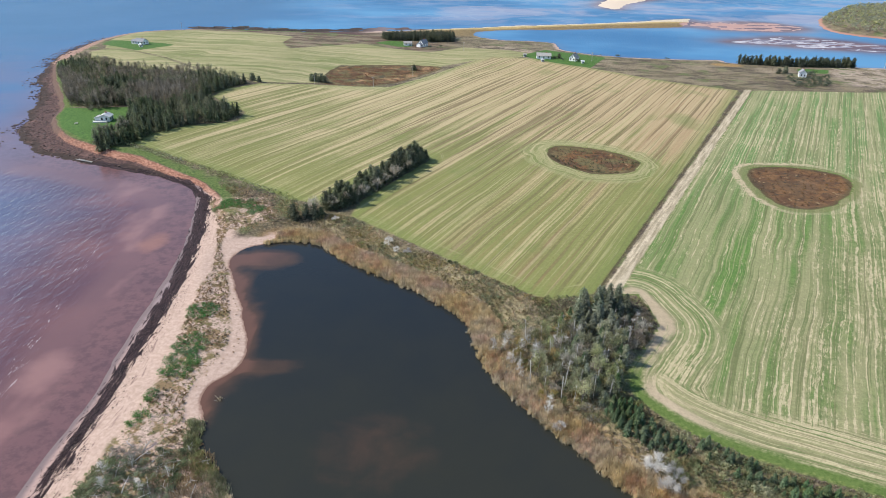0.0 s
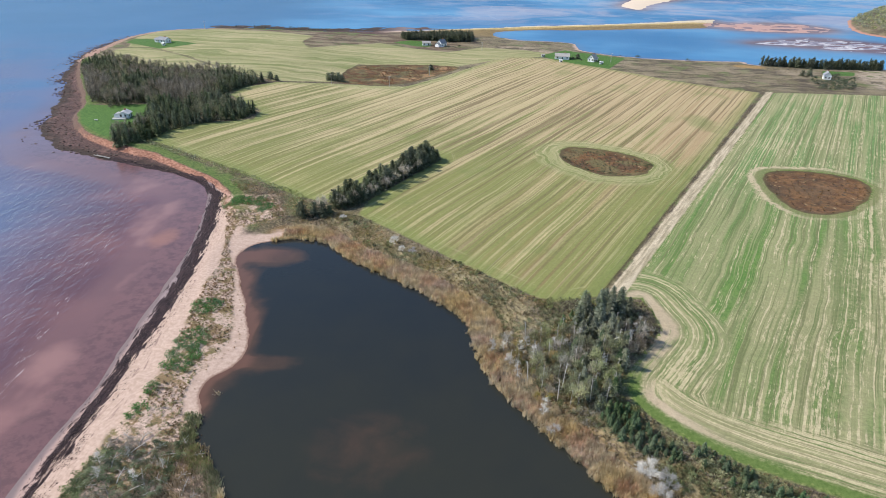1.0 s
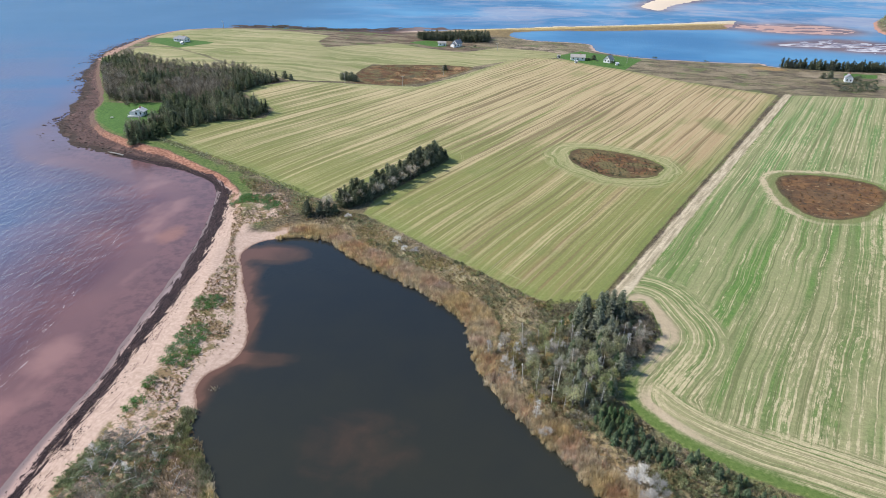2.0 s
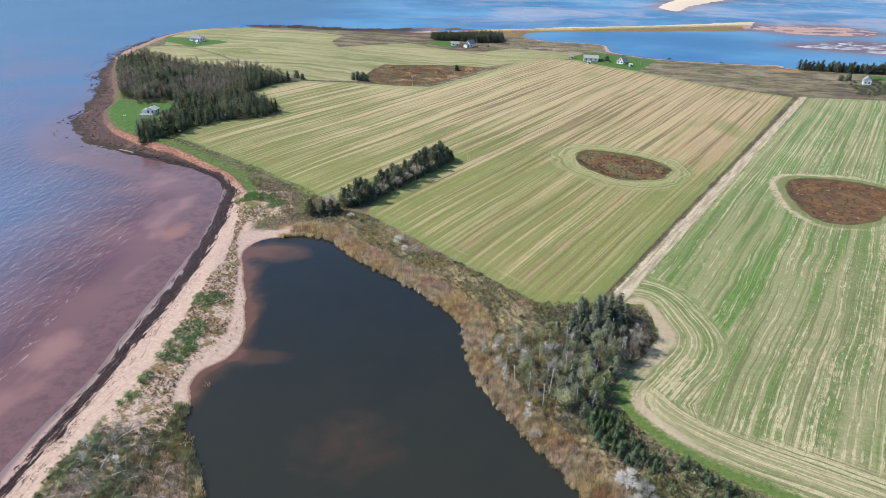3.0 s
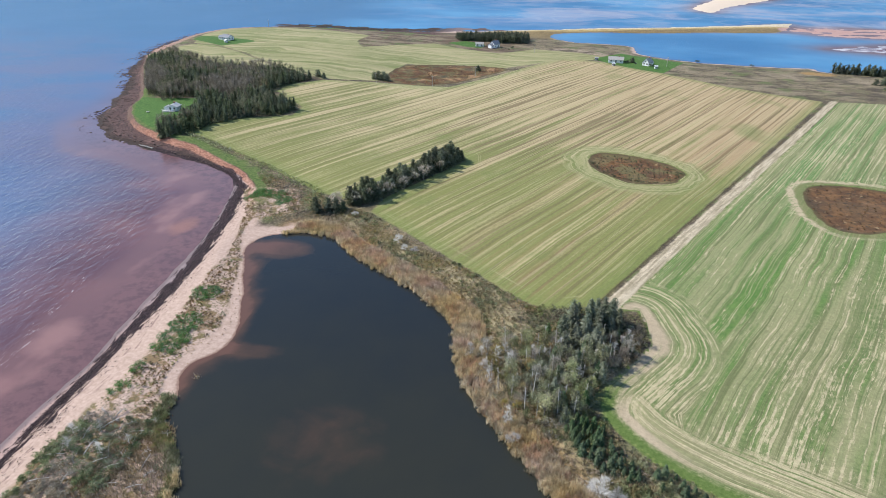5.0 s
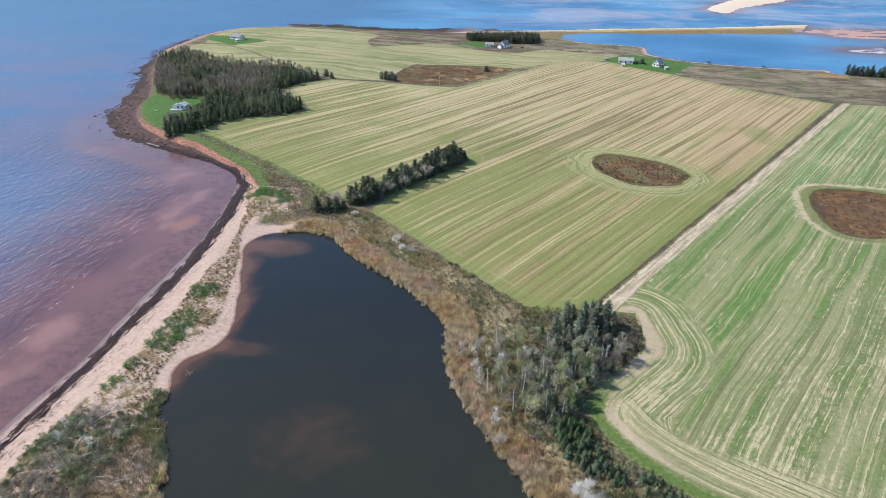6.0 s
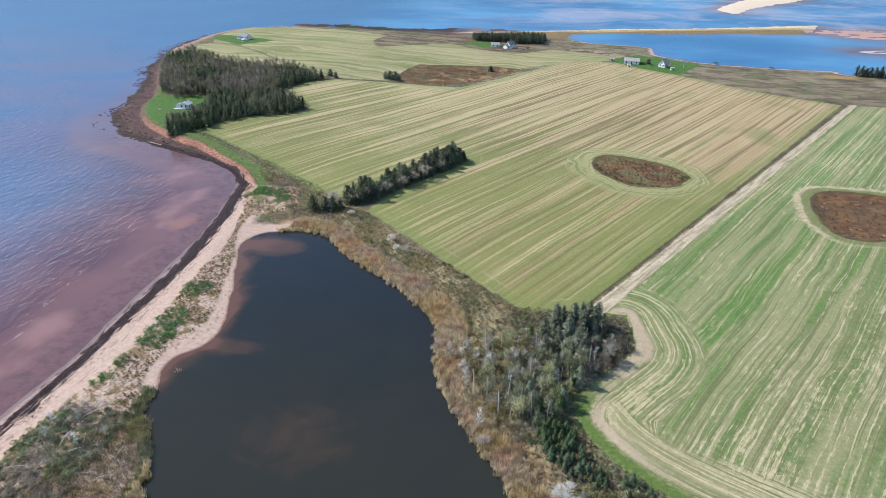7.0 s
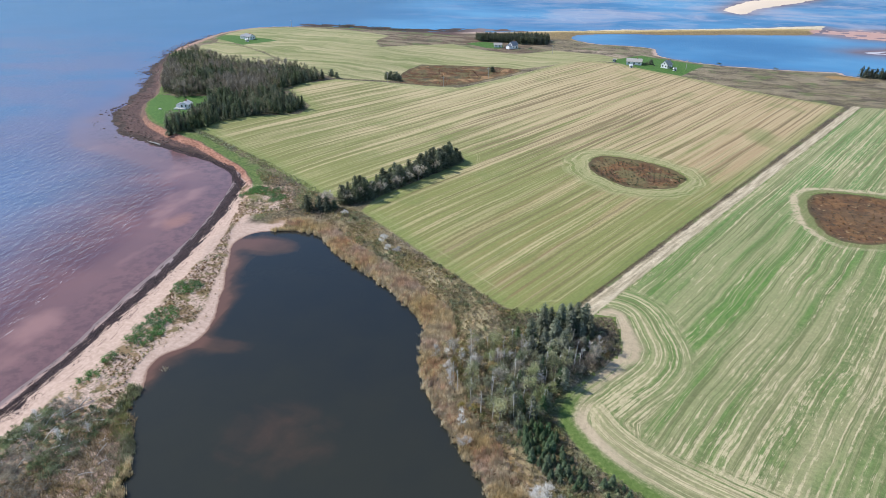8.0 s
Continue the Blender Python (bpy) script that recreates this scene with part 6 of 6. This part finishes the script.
stuff("seaweed_wrack", wrack, M_WRACK, "dark seaweed washed up along the beach", "seaweed")


def boulder(seed):
    bm = bmesh.new()
    bmesh.ops.create_icosphere(bm, subdivisions=1, radius=0.5)
    rg = random.Random(seed)
    for v in bm.verts:
        v.co *= 0.75 + 0.5 * rg.random()
        v.co.z *= 0.5
    v = np.array([tuple(v.co) for v in bm.verts])
    t = np.array([[w.index for w in f.verts] for f in bm.faces])
    bm.free()
    return v, np.zeros((0, 4), int), t


STONES = [boulder(i) for i in range(5)]
n = 80000
rs = np.c_[rng.uniform(-330, -95, n), rng.uniform(236, 600, n)]
cd = inside_dist(rs[:, 0], rs[:, 1], COAST)
bd = inside_dist(rs[:, 0], rs[:, 1], BLUFF_RING)
odds = np.where(cd < 0, 0.9 * np.exp(cd / 3.0) * step(272, 292, rs[:, 1]) * (ripple(rs[:, 0], rs[:, 1], 11, 14) > 0.42), 0.14)
on = (cd > -11) & (bd < -3) & (rng.rand(n) < odds) & (rs[:, 1] > 250)
rocks = Heap()
spread(rocks, STONES, rs[on], 80, 0.5, 1.7, 0.3, 0.0, np.maximum(ground_at(rs[on][:, 0], rs[on][:, 1]), 0.0))
stuff("shore_rocks", rocks, M_ROCK, "dark weedy rocks on the foreshore", "rocks")


# ---- houses ----
def box(bm, x0, y0, z0, x1, y1, z1):
    vs = [bm.verts.new(c) for c in ((x0, y0, z0), (x1, y0, z0), (x1, y1, z0), (x0, y1, z0), (x0, y0, z1), (x1, y0, z1), (x1, y1, z1), (x0, y1, z1))]
    for f in ((3, 2, 1, 0), (4, 5, 6, 7), (0, 1, 5, 4), (1, 2, 6, 5), (2, 3, 7, 6), (3, 0, 4, 7)):
        bm.faces.new([vs[i] for i in f])


def part(name, bm, material, parent, label=""):
    me = bpy.data.meshes.new(name)
    for v in bm.verts:
        v.co *= U
    bm.to_mesh(me)
    bm.free()
    me.materials.append(material)
    return part_mesh(name, me, parent, label)


def boxes(*dims):
    bm = bmesh.new()
    for d in dims:
        box(bm, *d)
    return bm


def gabled(bm, x0, x1, y0, y1, z, h):
    """A body with a ridge along x: the walls below the roof, gables closed."""
    ym = (y0 + y1) / 2
    a = [bm.verts.new(c) for c in ((x0, y0, -0.6), (x0, y1, -0.6), (x0, y1, z), (x0, ym, z + h), (x0, y0, z))]
    b = [bm.verts.new(c) for c in ((x1, y0, -0.6), (x1, y1, -0.6), (x1, y1, z), (x1, ym, z + h), (x1, y0, z))]
    bm.faces.new(a)
    bm.faces.new(b[::-1])
    for i in range(5):
        j = (i + 1) % 5
        bm.faces.new((a[j], a[i], b[i], b[j]))


def roof_slabs(bm, x0, x1, y0, y1, z, h, over=0.4, thick=0.2):
    ym, hw = (y0 + y1) / 2, (y1 - y0) / 2
    drop = h / hw * over
    for s in (-1, 1):
        lo, hi = (ym + s * (hw + over), z - drop + 0.05), (ym, z + h + 0.05)
        pts = []
        for x in (x0 - over, x1 + over):
            pts += [bm.verts.new((x, *lo)), bm.verts.new((x, *hi)), bm.verts.new((x, hi[0], hi[1] + thick)), bm.verts.new((x, lo[0], lo[1] + thick))]
        for f in ((0, 1, 2, 3), (7, 6, 5, 4), (0, 4, 5, 1), (1, 5, 6, 2), (2, 6, 7, 3), (3, 7, 4, 0)):
            bm.faces.new([pts[i] for i in f])
    bmesh.ops.recalc_face_normals(bm, faces=bm.faces)


def window(parent, face, u, z, w=0.9, h=1.2):
    """face: ('y', value, sign) or ('x', value, sign); u: the place along that wall."""
    axis, at, s = face
    def slab(a, b, z0, z1, d0, d1):
        lo, hi = sorted((at + s * d0, at + s * d1))
        return (a, lo, z0, b, hi, z1) if axis == "y" else (lo, a, z0, hi, b, z1)
    win = part("window", boxes(slab(u - w / 2, u + w / 2, z, z + h, -0.02, 0.03)), M_GLASS, parent, "dark window pane with white trim")
    t = 0.1
    part("frame", boxes(slab(u - w / 2 - t, u - w / 2, z - t, z + h + t, 0, 0.06), slab(u + w / 2, u + w / 2 + t, z - t, z + h + t, 0, 0.06),
                        slab(u - w / 2, u + w / 2, z + h, z + h + t, 0, 0.06), slab(u - w / 2, u + w / 2, z - t, z, 0, 0.07)), M_TRIM, win)


def house(name, label, x, y, rz, w, d, z, h, roof, storeys=1, chimney=True, wing=None, deck=None, category="house"):
    """A gabled wooden house w long, d deep, with eaves at z and a ridge h above them."""
    root = thing(name, label, category, x, y, float(ground_at(x, y)[0]), rz)
    bm = bmesh.new()
    gabled(bm, -w / 2, w / 2, -d / 2, d / 2, z, h)
    part("wall", bm, M_WHITE, root, "white clapboard walls")
    bm = bmesh.new()
    roof_slabs(bm, -w / 2, w / 2, -d / 2, d / 2, z, h)
    top = part("roof", bm, roof, root)
    if chimney:
        part("chimney", boxes((w * 0.15, -0.35, z + h * 0.6, w * 0.15 + 0.7, 0.35, z + h + 0.9)), M_BRICK, top, "brick chimney")
    n = max(2, int(w / 3))
    for k in range(storeys):
        for i in range(n):
            u = -w / 2 + w * (i + 0.5) / n
            if not (k == 0 and i == n // 2):
                window(root, ("y", -d / 2, -1), u, 0.9 + 2.6 * k)
            window(root, ("y", d / 2, 1), u, 0.9 + 2.6 * k)
        for s in (-1, 1):
            for u in (-d * 0.22, d * 0.22):
                window(root, ("x", s * w / 2, s), u, 0.9 + 2.6 * k)
    if h > 2.4:
        for s in (-1, 1):
            window(root, ("x", s * w / 2, s), 0, z + 0.3, 0.8, 1.0)
    u = -w / 2 + w * (n // 2 + 0.5) / n
    door = part("door", boxes((u - 0.45, -d / 2 - 0.05, 0.1, u + 0.45, -d / 2 + 0.02, 2.1)), M_DOOR, root)
    part("door_frame", boxes((u - 0.56, -d / 2 - 0.08, 0, u - 0.45, -d / 2, 2.2), (u + 0.45, -d / 2 - 0.08, 0, u + 0.56, -d / 2, 2.2), (u - 0.45, -d / 2 - 0.08, 2.1, u + 0.45, -d / 2, 2.2)), M_TRIM, door)
    if wing:
        wx, wy, ww, wd, wz, wh = wing
        bm = bmesh.new()
        gabled(bm, wx - ww / 2, wx + ww / 2, wy - wd / 2, wy + wd / 2, wz, wh)
        part("wing", bm, M_WHITE, root, "white clapboard wing")
        bm = bmesh.new()
        roof_slabs(bm, wx - ww / 2, wx + ww / 2, wy - wd / 2, wy + wd / 2, wz, wh)
        part("wing_roof", bm, roof, root)
        window(root, ("y", wy - wd / 2, -1), wx, 0.9)
    if deck:
        x0, y0, x1, y1 = deck
        dk = part("deck", boxes((x0, y0, -0.3, x1, y1, 0.45)), M_DECK, root, "pale boarded deck")
        part("railing", boxes((x0, y0, 1.2, x1, y0 + 0.1, 1.3), (x0, y0, 1.2, x0 + 0.1, y1, 1.3), *[(x0 + (x1 - x0) * i / 6, y0, 0.45, x0 + (x1 - x0) * i / 6 + 0.1, y0 + 0.1, 1.2) for i in range(7)]), M_TRIM, dk)
    return root


house("cottage", "white cottage with a pale roof and deck on the lawn", -176, 320, 96, 5.2, 5.4, 2.3, 1.3, M_WHITE_ROOF, deck=(-4.4, -1.8, -2.6, 5.4), wing=(-0.6, 3.6, 3.0, 2.7, 1.8, 0.7))
house("farmhouse", "white house with a grey roof on the far lawn", -251, 538, -25, 9.5, 6.0, 2.4, 2.0, M_GREY_ROOF, wing=(-5.6, -1.3, 4.4, 4.4, 2.2, 1.2))
house("garden_shed", "small white shed beside the lawn's edge", -246, 525, -20, 2.2, 1.9, 1.6, 0.6, M_WHITE, chimney=False, category="shed")
house("bungalow", "long white bungalow with a weathered roof", 86, 531, -4, 11.5, 6.5, 2.4, 1.9, M_PALE_ROOF)
house("gable_house", "white house with a steep roof and porch", 110, 524, 55, 6.8, 5.6, 2.5, 3.0, M_PALE_ROOF, wing=(4, 0, 3.6, 4.0, 2.2, 1.3))
house("white_shed", "small white shed by the bungalow", 83, 517, 0, 2.0, 1.8, 1.6, 0.5, M_WHITE, chimney=False, category="shed")
house("white_outhouse", "small white shed by the hay field", 115, 513, 10, 2.0, 1.8, 1.6, 0.5, M_WHITE, chimney=False, category="shed")
house("north_house", "white gabled house before the spruce stand", -16, 577, 50, 6.8, 5.6, 3.0, 2.7, M_GREY_ROOF, 1, wing=(-4.6, 0, 3.8, 4.4, 2.2, 1.3))
house("white_barn", "low white outbuilding with a pale roof", -30, 580, 10, 7.0, 4.4, 2.1, 1.4, M_PALE_ROOF, chimney=False, category="outbuilding")
house("lagoon_house", "white gabled house among bushes near the lagoon", 276, 478, 70, 6.0, 5.0, 3.0, 2.4, M_GREY_ROOF)
house("field_hut", "small white hut at the field's corner", 71, 537, 0, 2.3, 2.0, 1.7, 0.6, M_PALE_ROOF, chimney=False, category="shed")


# ---- poles ----
def utility_pole(x, y, tall=7.2, turn=0.0):
    root = thing("utility_pole", "weathered wooden utility pole with a crossarm", "utility pole", x, y, float(ground_at(x, y)[0]), turn, group="utility poles")
    hp_ = Heap()
    limb(hp_, (0, 0, -0.5), (0, 0, tall), 0.19, 0.14, 8)
    part_mesh("pole", hp_.mesh("pole", M_POLE, True), root)
    part("crossarm", boxes((-1.1, -0.06, tall - 0.7, 1.1, 0.06, tall - 0.55)), M_POLE, root)
    for u in (-0.9, 0.0, 0.9):
        part("insulator", boxes((u - 0.05, -0.05, tall - 0.55, u + 0.05, 0.05, tall - 0.35)), M_TRIM, root)


for x, y in ((-45, 417.5), (-20, 455), (-84, 417), (-252, 630), (124.5, 522), (20, 560), (372, 528)):
    utility_pole(x, y, turn=30)


# ---- on the cottage lawn ----
def picnic_table(x, y, turn):
    root = thing("picnic_table", "weathered wooden picnic table on the cottage lawn", "table", x, y, float(ground_at(x, y)[0]), turn)
    for k in range(4):
        part("board", boxes((-0.8, -0.34 + 0.17 * k, 0.60, 0.8, -0.19 + 0.17 * k, 0.64)), M_DECK, root)
    for s in (-1, 1):
        part("bench", boxes((-0.8, s * 0.62 - 0.12, 0.36, 0.8, s * 0.62 + 0.12, 0.40)), M_DECK, root)
        for u in (-0.6, 0.6):
            leg = Heap()
            limb(leg, (u, s * 0.62, -0.05), (u, s * 0.2, 0.60), 0.05, 0.05, 4)
            part_mesh("leg", leg.mesh("leg", M_POLE), root)
        part("crossbeam", boxes((s * 0.6 - 0.04, -0.7, 0.30, s * 0.6 + 0.04, 0.7, 0.36)), M_POLE, root)


picnic_table(-189, 314, 20)
